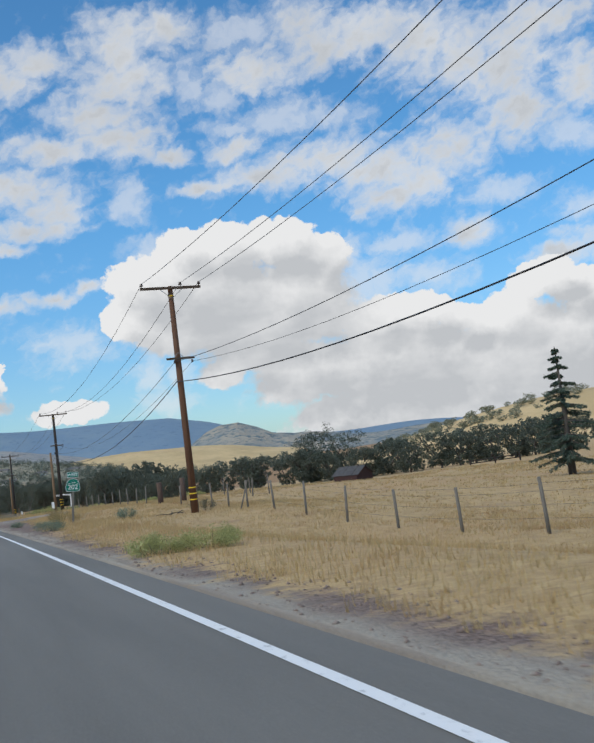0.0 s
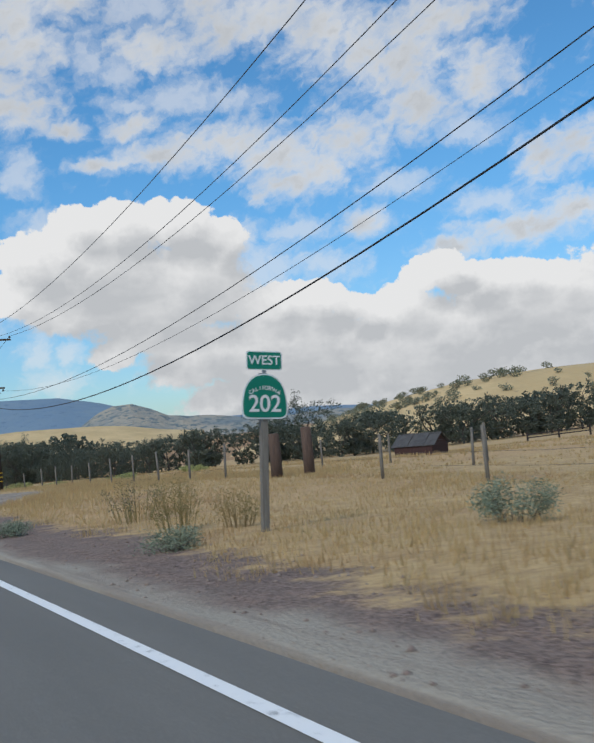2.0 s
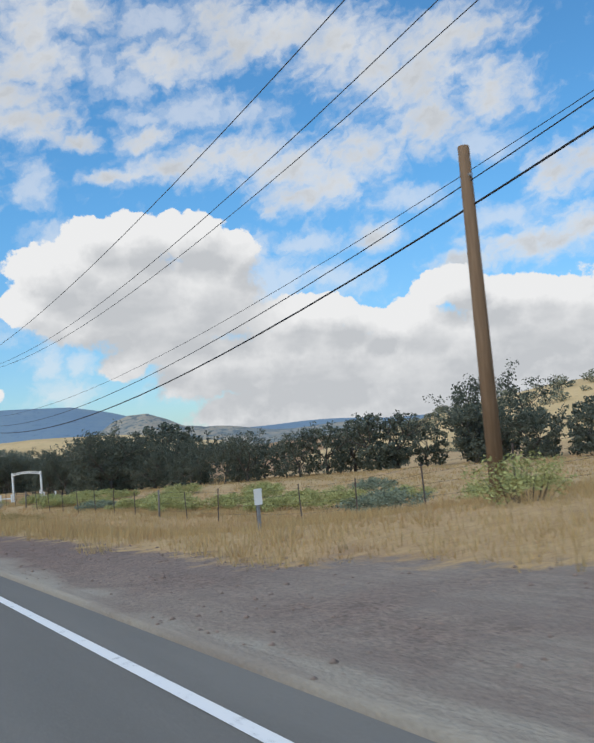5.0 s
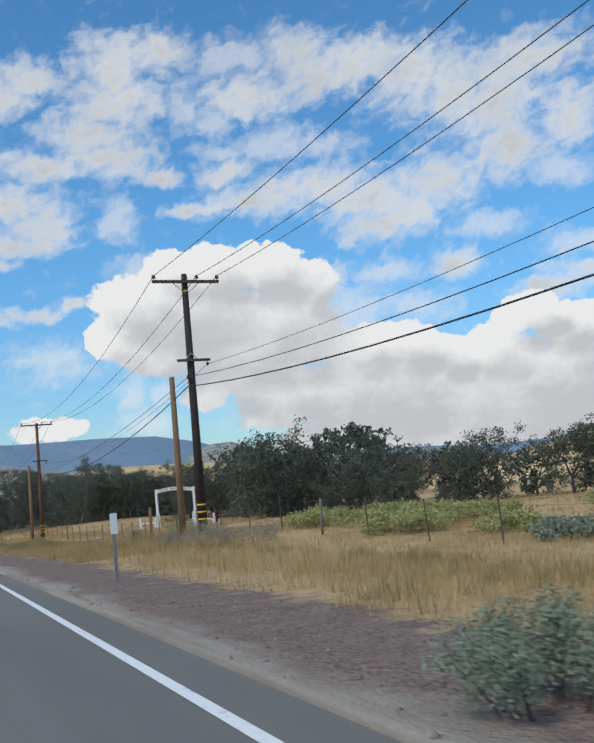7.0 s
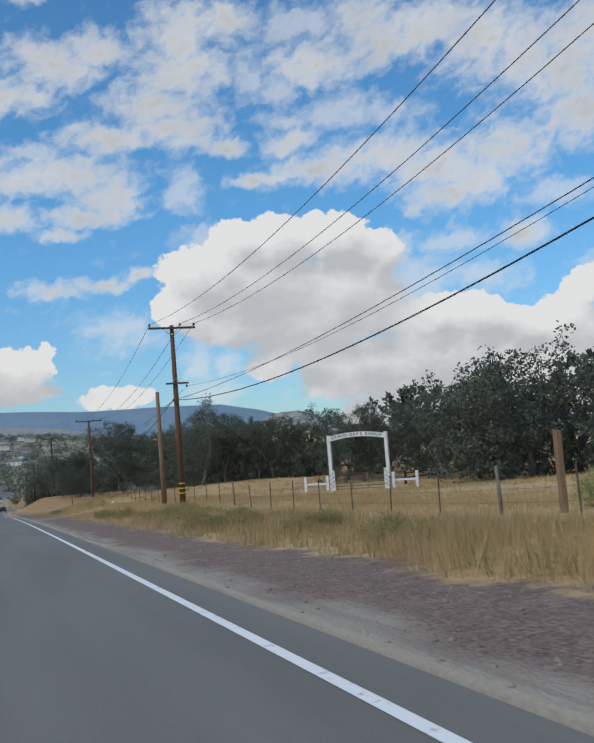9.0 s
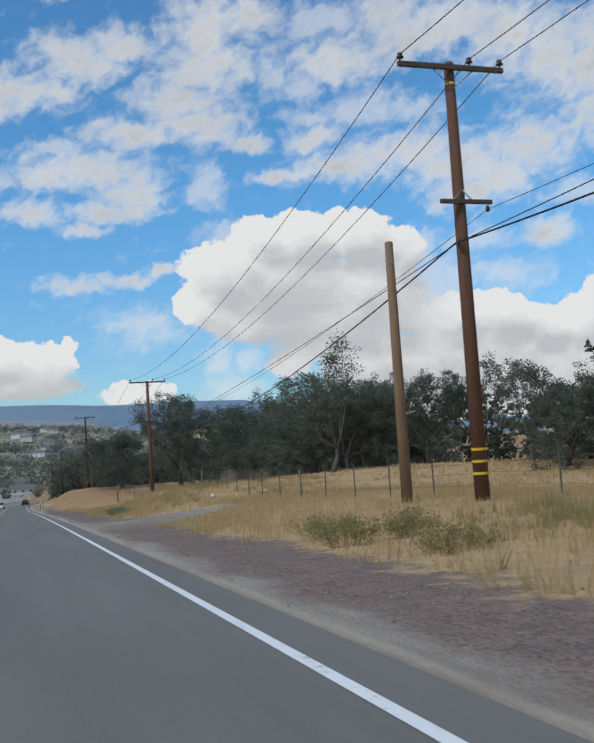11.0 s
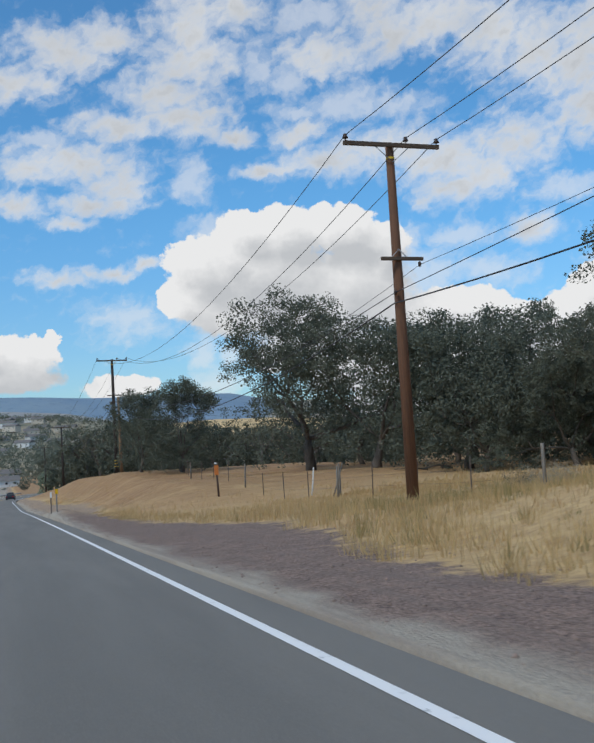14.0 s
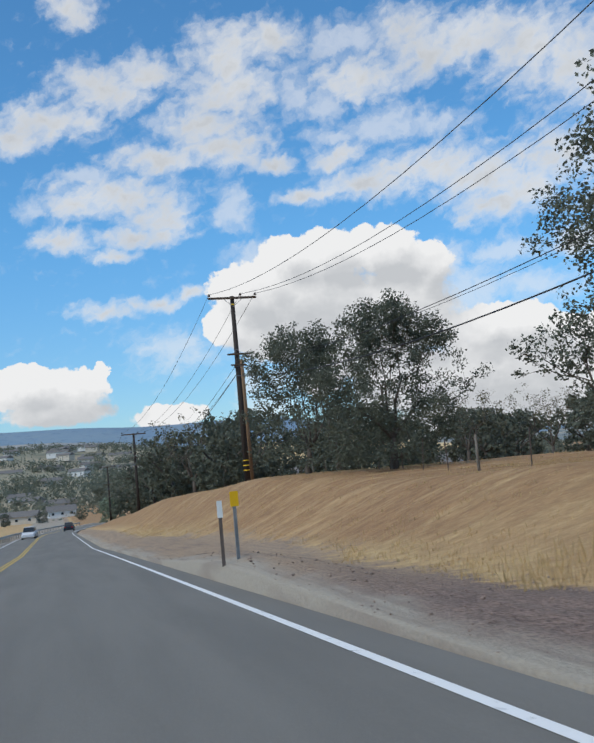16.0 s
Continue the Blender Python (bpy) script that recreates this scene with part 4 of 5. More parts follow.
def stub_pole(tone, x, y, h, lean=0.0):
    z = float(ground_z(x, y))
    root = thing("stub_pole", (x, y, z), "bare pale wooden pole standing beside a utility pole", "pole", "bare poles")
    bm = bmesh.new()
    tube(bm, [(0, 0, -0.4), (lean * 0.5, 0, h * 0.5), (lean, 0, h - 0.02), (lean, 0, h)], [0.15, 0.13, 0.105, 0.09], 14)
    part("shaft", bm, PM[tone], root)
    bm = bmesh.new()
    tube(bm, [(lean * 0.9, -0.14, h - 0.55), (lean * 0.9, -0.05, h - 0.55)], 0.035, 8)
    part("cable_clamp", bm, M_STEEL, root)


stub_pole("light", 10.4, 98.0, 6.3)
stub_pole("light", 9.8, 155.8, 6.4)
stub_pole("light", 9.45, 205.75, 6.7)
stub_pole("light", 10.75, 323.0, 7.2)


def line(name, label, xo, zo, sags, r, mat, yo=-0.165):
    """One wire from pole to pole, hanging between them; xo and zo give its place on a pole."""
    root = thing(name, (POLES[0][1], POLES[0][2], 0), label, "cable", "overhead lines")
    for p0, p1, (_, z0), (_, z1), sag in zip(POLES, POLES[1:], placed, placed[1:], sags):
        a = Vector((p0[1] + xo(p0), p0[2] + yo, z0 + zo(p0)))
        b = Vector((p1[1] + xo(p1), p1[2] + yo, z1 + zo(p1)))
        bm = bmesh.new()
        pts = [a.lerp(b, i / 24) - Vector((POLES[0][1], POLES[0][2], 4 * sag * i / 24 * (1 - i / 24))) for i in range(25)]
        tube(bm, pts, r, 5)
        part("span", bm, mat, root)


CONDUCTOR = "thin bare conductor strung from pole to pole"
line("power_line", CONDUCTOR, lambda p: p[5], lambda p: p[3] - p[4] + 0.22, (1.04, 1.54, 1.16, 1.50, 1.50, 2.59, 1.5, 1.5), 0.012, M_WIRE)
line("power_line", CONDUCTOR, lambda p: 0.45, lambda p: p[3] - p[4] + 0.22, (0.95, 1.60, 1.47, 1.36, 1.49, 2.65, 1.5, 1.5), 0.012, M_WIRE)
line("power_line", CONDUCTOR, lambda p: p[6], lambda p: p[3] - p[4] + 0.22, (0.84, 1.45, 1.38, 1.34, 1.40, 2.49, 1.5, 1.5), 0.012, M_WIRE)
line("service_line", "thin dark service wire under the lower crossarm", lambda p: 0.62, lambda p: p[7] - 0.17, (1.45, 1.55, 1.27, 1.14, 0.92, 2.04, 1.5, 1.5), 0.008, M_CABLE, -0.18)
line("service_line", "dark twisted service wire fixed to the shaft", lambda p: -0.2, lambda p: p[9], (1.18, 1.34, 1.61, 0.74, 0.36, 1.57, 1.5, 1.5), 0.012, M_CABLE, -0.18)
line("telephone_cable", "thick black telephone cable strung from pole to pole", lambda p: -0.17, lambda p: p[8], (1.53, 1.78, 1.75, 1.30, 1.43, 2.00, 1.6, 1.6), 0.021, M_CABLE, 0.0)


def service_drop(x0, y0, z0, x1, y1, z1):
    """A wire leading off the line to a house behind the trees."""
    bm = bmesh.new()
    tube(bm, [(x0 + (x1 - x0) * f, y0 + (y1 - y0) * f, z0 + (z1 - z0) * f - 2.0 * f * (1 - f)) for f in (i / 12 for i in range(13))], 0.012, 5)
    tagged(part("service_drop", bm, M_CABLE), "black service wire leading off to a house behind the oaks", "cable", "overhead lines")


for lift in (6.9, 6.3):
    zz = float(ground_z(10.75, 323.0)) + lift
    service_drop(10.75, 323.0, zz, 34.0, 346.0, zz - 1.0)
bm = bmesh.new()
box(bm, (-0.42, -0.2, 6.45), (0.42, -0.13, 6.54), 0.008)
part("side_arm", bm, M_ARM, placed[6][0])


# ---- fences ----
def fence_post(root, x, y, z, h, r, mat, steel, rs):
    bm = bmesh.new()
    lx, ly = rs.normal() * 0.03, rs.normal() * 0.03
    if steel:
        box(bm, (x - 0.02, y - 0.004, z - 0.2), (x + 0.02, y + 0.004, z + h), 0.002)
        box(bm, (x - 0.004, y + 0.004, z - 0.2), (x + 0.004, y + 0.034, z + h), 0.002)
        for v in bm.verts:
            v.co.x += (v.co.z - z) * lx
            v.co.y += (v.co.z - z) * ly
    else:
        tube(bm, [(x, y, z - 0.2), (x + lx * h * 0.5, y + ly * h * 0.5, z + h * 0.5), (x + lx * h, y + ly * h, z + h - 0.02), (x + lx * h, y + ly * h, z + h)], [r, r * 0.96, r * 0.9, r * 0.7], 8)
    part("post", bm, mat, root)
    return Vector((x + lx * h * 0.5, y + ly * h * 0.5, z))


def wire_fence(label, line_pts, step, h, steel, wires, seed, every=0, uneven=0.03):
    rs = np.random.RandomState(seed)
    x0, y0 = line_pts[0]
    root = thing("wire_fence", (0, 0, 0), label, "fence", "field fences")
    spots = []
    for (xa, ya), (xb, yb) in zip(line_pts, line_pts[1:]):
        n = max(1, round(math.hypot(xb - xa, yb - ya) / step))
        for i in range(n):
            f = (i + uneven * rs.rand()) / n
            spots.append((xa + (xb - xa) * f, ya + (yb - ya) * f))
    feet = []
    for i, (x, y) in enumerate(spots):
        wood = (not steel) or (every and i % every == 0)
        feet.append(fence_post(root, x, y, float(ground_z(x, y)), h * (0.93 + 0.14 * rs.rand()), 0.047, M_POST_GREY if wood else M_TPOST, not wood, rs))
    for zz in wires:
        bm = bmesh.new()
        pts = []
        for a, b in zip(feet, feet[1:]):
            for f in (0, 0.5):
                p = a.lerp(b, f)
                pts.append((p.x, p.y - 0.05, p.z + zz - (0.02 if f else 0)))
        tube(bm, pts, 0.0035, 3, False)
        part("wire", bm, M_WIRE, root)


WOODEN = "weathered grey wooden posts with barbed wire round a pasture"
STEEL = "rusty steel posts with thin wire along the verge"
wire_fence(WOODEN, [(12.0, -12), (12.05, 31), (12.16, 38.2), (12.75, 49), (12.95, 57.5)], 3.65, 1.2, False, (0.35, 0.65, 0.95, 1.12), 3)
wire_fence(WOODEN, [(12.77, 63.0), (12.86, 77.2), (12.8, 96)], 3.6, 1.2, False, (0.35, 0.65, 0.95, 1.12), 6)
wire_fence("weathered grey wooden posts of a second fence across the pasture", [(14.9, 60.9), (18.4, 56.5), (20.0, 57.6), (21.1, 65), (20.4, 69.4), (20.0, 76)], 5.6, 1.25, False, (0.4, 0.75, 1.1), 7)
wire_fence(STEEL, [(12.7, 97), (12.2, 128), (11.0, 164.5), (11.0, 225.7), (11.9, 252)], 3.06, 1.12, True, (0.3, 0.6, 0.85, 1.05), 4, 8)
wire_fence("leaning steel and wood posts with slack wire under the oaks", [(11.9, 255.5), (12.05, 283.2), (11.95, 290), (11.8, 296), (13.4, 306), (15.0, 330)], 3.4, 1.15, True, (0.4, 0.75, 1.0), 5, 4)


def round_post(name, x, y, h, r, mat, label, category="post", square=False, lean=(0, 0)):
    z = float(ground_z(x, y))
    bm = bmesh.new()
    if square:
        box(bm, (-r, -r, -0.3), (r, r, h), 0.012)
    else:
        tube(bm, [(0, 0, -0.3), (0.01, 0, h * 0.5), (0, 0, h - 0.03), (0, 0, h)], [r, r * 0.97, r * 0.93, r * 0.8], 12)
    for v in bm.verts:
        v.co.x += lean[0] * v.co.z
        v.co.y += lean[1] * v.co.z
    ob = part(name, bm, mat)
    ob.matrix_basis = pose(x, y, z)
    return tagged(ob, label, category)


round_post("gate_post", 13.03, 59.6, 1.4, 0.19, M_POST_RED, "thick rust-brown wooden corner post in dry grass")
round_post("gate_post", 14.93, 60.9, 1.6, 0.19, M_POST_RED, "thick rust-brown wooden corner post in dry grass")
round_post("timber_post", 11.68, 169.2, 1.8, 0.07, M_POLE_LIGHT, "square orange-brown timber post in tall weeds", square=True)
round_post("fence_stake", 13.0, 275.4, 1.25, 0.035, M_WHITE_WOOD, "bleached white stake leaning in dry grass", lean=(0.12, 0))
round_post("fence_stake", 12.6, 270.8, 1.3, 0.045, M_POST_GREY, "grey wooden stake propped on a brace", lean=(0.0, 0))
round_post("fence_stake", 12.3, 270.8, 1.3, 0.035, M_POST_GREY, "thin grey brace leaning on a stake", lean=(0.35, 0))
round_post("fence_stake", 11.75, 38.0, 1.2, 0.035, M_POST_GREY, "thin grey brace leaning on a fence post", lean=(0.35, 0))


# ---- lettering ----
stake = round_post("fence_stake", 10.1, 281.1, 1.6, 0.055, M_POST_RED, "rust-brown stake with an orange marker plate", lean=(-0.05, 0))
bm = bmesh.new()
box(bm, (-0.175, -0.085, 1.06), (0.035, -0.062, 1.54), 0.006)
part("marker_plate", bm, M_ORANGE, stake, "faded orange plate")
bm = bmesh.new()
box(bm, (-0.135, -0.07, 1.60), (-0.03, 0.06, 1.68), 0.01)
part("cap", bm, M_WHITE_WOOD, stake, "white cap")


def letters(text, size, mat, parent, m, name="lettering", label=""):
    cu = bpy.data.curves.new(name, "FONT")
    cu.body, cu.size, cu.extrude, cu.align_x, cu.align_y = text, size, 0.0015, "CENTER", "CENTER"
    cu.offset = size * 0.012
    tmp = new(name, cu)
    me = bpy.data.meshes.new_from_object(tmp.evaluated_get(bpy.context.evaluated_depsgraph_get()))
    bpy.data.objects.remove(tmp)
    me.materials.clear()
    me.materials.append(mat)
    ob = new(name, me)
    ob.parent, ob.matrix_basis = parent, m
    if label:
        tagged(ob, label)
    return ob


def plate(outline, y0, y1):
    """A flat plate in the x-z plane between two depths."""
    bm = bmesh.new()
    a = [bm.verts.new((x, y0, z)) for x, z in outline]
    b = [bm.verts.new((x, y1, z)) for x, z in outline]
    bm.faces.new(a)
    bm.faces.new(b[::-1])
    for i in range(len(a)):
        j = (i + 1) % len(a)
        bm.faces.new((a[j], a[i], b[i], b[j]))
    bmesh.ops.recalc_face_normals(bm, faces=bm.faces)
    return bm


def rounded(w, h, r, n=5):
    out = []
    for cx, cz, a0 in ((w / 2 - r, h / 2 - r, 0), (-w / 2 + r, h / 2 - r, 90), (-w / 2 + r, -h / 2 + r, 180), (w / 2 - r, -h / 2 + r, 270)):
        for i in range(n + 1):
            a = radians(a0 + 90 * i / n)
            out.append((cx + r * math.cos(a), cz + r * math.sin(a)))
    return out


def spade(w, h, shrink=0.0):
    """The state route marker: flat foot with round corners under a pointed dome."""
    W, H = w / 2 - shrink, h - 2 * shrink
    half = [(0.0, 0.0), (0.70, 0.005), (0.84, 0.02), (0.94, 0.06), (0.985, 0.13), (1.0, 0.22), (0.995, 0.34), (0.96, 0.49), (0.885, 0.65), (0.76, 0.79), (0.58, 0.90), (0.38, 0.965), (0.18, 0.993), (0.0, 1.0)]
    right = [(x * W, z * H + shrink) for x, z in half]
    return right + [(-x, z) for x, z in right[-2:0:-1]]


def route_sign():
    x, y = 5.44, 45.0
    z = float(ground_z(x, y))
    root = thing("route_sign", (x, y, z), "green and white state route marker on a wooden post", "road sign")
    root.matrix_basis = pose(x, y, z, 0, 5.0, -3)
    bm = bmesh.new()
    box(bm, (-0.05, -0.045, -0.3), (0.05, 0.045, 2.15), 0.006)
    part("post", bm, M_POST_GREY, root)
    low = 1.52
    shield = part("shield", plate([(a, b + low) for a, b in spade(0.68, 0.62)], -0.062, -0.056), M_WHITE_SIGN, root, "white-edged route shield")
    part("shield_face", plate([(a, b + low) for a, b in spade(0.68, 0.62, 0.02)], -0.066, -0.0625), M_GREEN_SIGN, shield)
    flat = Matrix.Rotation(radians(90), 4, "X")
    letters("202", 0.325, M_WHITE_SIGN, shield, Matrix.Translation((0, -0.069, low + 0.2)) @ flat, label="white number 202")
    word = "CALIFORNIA"
    for i, ch in enumerate(word):
        a = radians(34 - 68 * i / (len(word) - 1))
        m = Matrix.Translation((-math.sin(a) * 0.37, -0.069, low + 0.055 + math.cos(a) * 0.37)) @ Matrix.Rotation(-a, 4, "Y") @ flat
        letters(ch, 0.075, M_WHITE_SIGN, shield, m, "letter")
    top = 2.32
    west = part("direction_plate", plate([(a, b + top) for a, b in rounded(0.53, 0.26, 0.035)], -0.062, -0.056), M_WHITE_SIGN, root, "white-edged direction plate")
    part("plate_face", plate([(a, b + top) for a, b in rounded(0.50, 0.23, 0.03)], -0.066, -0.0625), M_GREEN_SIGN, west)
    letters("WEST", 0.18, M_WHITE_SIGN, west, Matrix.Translation((0, -0.069, top)) @ flat, label="white word WEST")
    bm = bmesh.new()
    box(bm, (-0.03, -0.056, 2.1), (0.03, -0.045, 2.45), 0.003)
    part("strap", bm, M_STEEL, root)


route_sign()


def marker(x, y, h, pw, ph, mat, label, post_mat, turn=0):
    root = thing("marker_post", (x, y, float(ground_z(x, y))), label, "marker post", "roadside markers", turn=turn)
    bm = bmesh.new()
    box(bm, (-0.03, -0.012, -0.25), (0.03, 0.0, h), 0.003)
    box(bm, (-0.03, 0.0, -0.25), (-0.024, 0.025, h))
    box(bm, (0.024, 0.0, -0.25), (0.03, 0.025, h))
    part("post", bm, post_mat, root)
    part("plate", plate([(a, b + h - ph / 2 + 0.02) for a, b in rounded(pw, ph, 0.015, 3)], -0.022, -0.014), mat, root)


marker(2.42, 287.4, 1.12, 0.095, 0.30, M_WHITE_SIGN, "brown roadside post with a white reflector plate", M_TPOST, -4)
marker(2.73, 287.6, 1.16, 0.155, 0.27, M_YELLOW_SIGN, "grey steel post with a yellow marker plate", M_STEEL, 3)
marker(3.66, 138.2, 1.3, 0.14, 0.40, M_WHITE_SIGN, "grey steel post with a white reflector plate", M_STEEL, 2)
marker(9.5, 91.8, 1.0, 0.26, 0.6, M_WHITE_SIGN, "white notice plate on a short post", M_STEEL, -8)
marker(7.2, 101.0, 0.75, 0.16, 0.3, M_WHITE_SIGN, "small white marker plate in gravel", M_STEEL, 0)


# ---- ranch gateway ----
def gateway():
    a, b = Vector((22.7, 212.66)), Vector((25.9, 209.9))
    mid, d = (a + b) / 2, b - a
    w = d.length / 2
    z = float(ground_z(mid.x, mid.y))
    root = thing("ranch_gateway", (mid.x, mid.y, z), "white wooden ranch gateway with an arched lettered beam", "gateway", turn=math.degrees(math.atan2(d.y, d.x)))
    for s in (-1, 1):
        bm = bmesh.new()
        box(bm, (s * w - 0.12, -0.12, -0.3), (s * w + 0.12, 0.12, 3.95), 0.012)
        part("post", bm, M_WHITE_WOOD, root)
        bm = bmesh.new()
        x0 = s * w + (0.10 if s < 0 else -0.10)
        box(bm, (x0 - 0.19, -0.19, -0.2), (x0 + 0.19, -0.125, 1.45), 0.008)
        board = part("base_board", bm, M_WHITE_WOOD, root)
        for i in range(4):
            bm = bmesh.new()
            box(bm, (-0.2, -0.198, -0.018), (0.2, -0.192, 0.018), 0, Matrix.Translation((x0, 0, 0.3 + 0.3 * i)) @ Matrix.Rotation(radians(-45 if s < 0 else 45), 4, "Y"))
            part("stripe", bm, M_LETTER, board, "dark diagonal stripe")
    n, r = 24, 9.0
    up, dn = [], []
    for i in range(n + 1):
        x = -w - 0.05 + (2 * w + 0.1) * i / n
        arc = math.sqrt(r * r - x * x) - math.sqrt(r * r - w * w)
        up.append((x, 3.83 + arc))
        dn.append((x, 3.50 + arc))
    part("beam", plate(up[::-1] + dn, -0.17, -0.125), M_WHITE_WOOD, root, "arched white board")
    flat = Matrix.Rotation(radians(90), 4, "X")
    text = "GRAND OAKS RANCH"
    wide = [1.0 if c != " " else 0.55 for c in text]
    span, at = sum(wide), 0.0
    for c, k in zip(text, wide):
        x = (at + k / 2 - span / 2) / span * (2 * w - 0.45)
        at += k
        if c != " ":
            arc = math.sqrt(r * r - x * x) - math.sqrt(r * r - w * w)
            letters(c, 0.29, M_LETTER, root, Matrix.Translation((x, -0.176, 3.665 + arc)) @ Matrix.Rotation(math.asin(x / r), 4, "Y") @ flat, "letter")
    for s in (-1, 1):
        bm = bmesh.new()
        x0, x1 = s * (w + 0.25), s * (w + 2.0)
        box(bm, (min(x0, x1), -0.05, 0.50), (max(x0, x1), 0.0, 0.64), 0.006)
        part("wing_rail", bm, M_WHITE_WOOD, root)
        for xx in (s * (w + 0.32), s * (w + 2.0)):
            bm = bmesh.new()
            box(bm, (xx - 0.10, -0.1, -0.3), (xx + 0.10, 0.1, 1.12), 0.01)
            part("wing_post", bm, M_WHITE_WOOD, root)
    fr = bmesh.new()
    gate = part("gate", plate([(-w + 0.32, 0.1), (w - 0.32, 0.1), (w - 0.32, 0.14), (-w + 0.32, 0.14)], -0.02, 0.02), M_TPOST, root, "dark tubular metal gate")
    fr.free()
    for zz in (0.32, 0.55, 0.78, 1.0, 1.2):
        bm = bmesh.new()
        tube(bm, [(-w + 0.32, 0, zz), (w - 0.32, 0, zz)], 0.022, 6)
        part("bar", bm, M_TPOST, gate)
    for xx in (-w + 0.34, -0.6, 0.6, w - 0.34):
        bm = bmesh.new()
        tube(bm, [(xx, 0.03, 0.1), (xx, 0.03, 1.2)], 0.022, 6)
        part("stile", bm, M_TPOST, gate)


gateway()


# ---- barn and corral in the pasture ----
def barn():
    x, y = 41.8, 91.5
    z = float(ground_z(x, y))
    root = thing("barn", (x, y, z), "small dark red board barn with a tin roof", "barn", turn=-62)
    W, D, H, R = 3.2, 2.9, 1.1, 1.95
    for sx, sy, n, axis in ((0, -D / 2, 18, 0), (0, D / 2, 18, 0), (-W / 2, 0, 14, 1), (W / 2, 0, 14, 1)):
        wall = part("wall", plate([(-0.05, 0), (0.05, 0), (0.05, 0.1), (-0.05, 0.1)], -0.01, 0.01), M_BARN, root)
        wall.location = (sx, sy, 0)
        L = W if axis == 0 else D
        for i in range(n):
            c = -L / 2 + L * (i + 0.5) / n
            top = H + (R - H) * (1 - abs(c) / (L / 2)) if axis == 1 else H
            if sy > 0 and i in (3, 4):
                continue
            bm = bmesh.new()
            g = 0.48 * L / n
            if axis == 0:
                box(bm, (c - g, -0.012, -0.2), (c + g, 0.012, top))
            else:
                box(bm, (-0.012, c - g, -0.2), (0.012, c + g, top))
            part("board", bm, M_BARN, wall)
    for s in (-1, 1):
        tilt = math.atan2(R - H, D / 2)
        m = Matrix.Translation((0, s * D / 4 * 1.05, (H + R) / 2 + 0.03)) @ Matrix.Rotation(-s * tilt, 4, "X")
        slope = part("roof_slope", plate([(-W / 2 - 0.25, -0.02), (W / 2 + 0.25, -0.02), (W / 2 + 0.25, 0.0), (-W / 2 - 0.25, 0.0)], -D * 0.31, D * 0.31), M_TIN, root)
        slope.matrix_basis = m
        for i in range(8):
            xx = -W / 2 - 0.25 + (W + 0.5) * i / 8
            bm = bmesh.new()
            box(bm, (xx + 0.01, -D * 0.315, 0.002), (xx + (W + 0.5) / 8 - 0.01, D * 0.315, 0.02 + 0.012 * (i % 3)))
            part("roof_sheet", bm, M_TIN, slope)


barn()


def rail_run(x0, y0, x1, y1, h=1.1):
    root = thing("corral_rail", (x0, y0, float(ground_z(x0, y0))), "dark wooden corral rails in the pasture", "fence")
    for i in range(3):
        f = i / 2
        x, y = (x1 - x0) * f, (y1 - y0) * f
        zz = float(ground_z(x0 + x, y0 + y) - ground_z(x0, y0))
        bm = bmesh.new()
        box(bm, (x - 0.08, y - 0.08, zz - 0.2), (x + 0.08, y + 0.08, zz + h), 0.01)
        part("post", bm, M_POLE_DARK, root)
    z1 = float(ground_z(x1, y1) - ground_z(x0, y0))
    for zz in (0.85, 0.5):
        bm = bmesh.new()
        tube(bm, [(0, 0, zz), (x1 - x0, y1 - y0, z1 + zz)], 0.06, 6)
        part("rail", bm, M_POLE_DARK, root)


rail_run(66, 106, 72, 103)
rail_run(30, 216, 38, 220)


# ---- bushes ----
def bush(x, y, r, h, mat, label, seed, density=1.0, size=0.06, stem=None, foot=0.5):
    rs = np.random.RandomState(seed)
    root = thing("bush", (x, y, float(ground_z(x, y))), label, "bush", "roadside bushes", turn=rs.rand() * 360)
    bm = bmesh.new()
    c, sp = [], []
    n = int(26 * max(1.0, r))
    for i in range(n):
        a, f = rs.rand() * 6.283, math.sqrt(rs.rand())
        top = Vector((r * f * math.cos(a), r * f * math.sin(a), h * (0.35 + 0.65 * math.sqrt(max(0.0, 1 - f * f))) * (0.75 + 0.35 * rs.rand())))
        tube(bm, [(top.x * foot, top.y * foot, -0.05), (top.x * (0.5 + foot / 2), top.y * (0.5 + foot / 2), top.z * 0.55), top], [0.007, 0.005, 0.003], 3, False)
        for q in (0.5, 0.8, 1.0):
            c.append((top.x * (0.5 + 0.5 * q), top.y * (0.5 + 0.5 * q), top.z * q))
            sp.append((0.20 * max(0.8, r), 0.20 * max(0.8, r), 0.15 * max(0.8, h)))
    part("stem", bm, stem or M_BARK, root)
    V, L = leaves(rs, np.array(c), np.array(sp), int(20 * density), size, 0.22)
    V[:, 2] = np.maximum(V[:, 2], -0.03)
    quick_mesh("foliage", V, L, 4, mat, root)


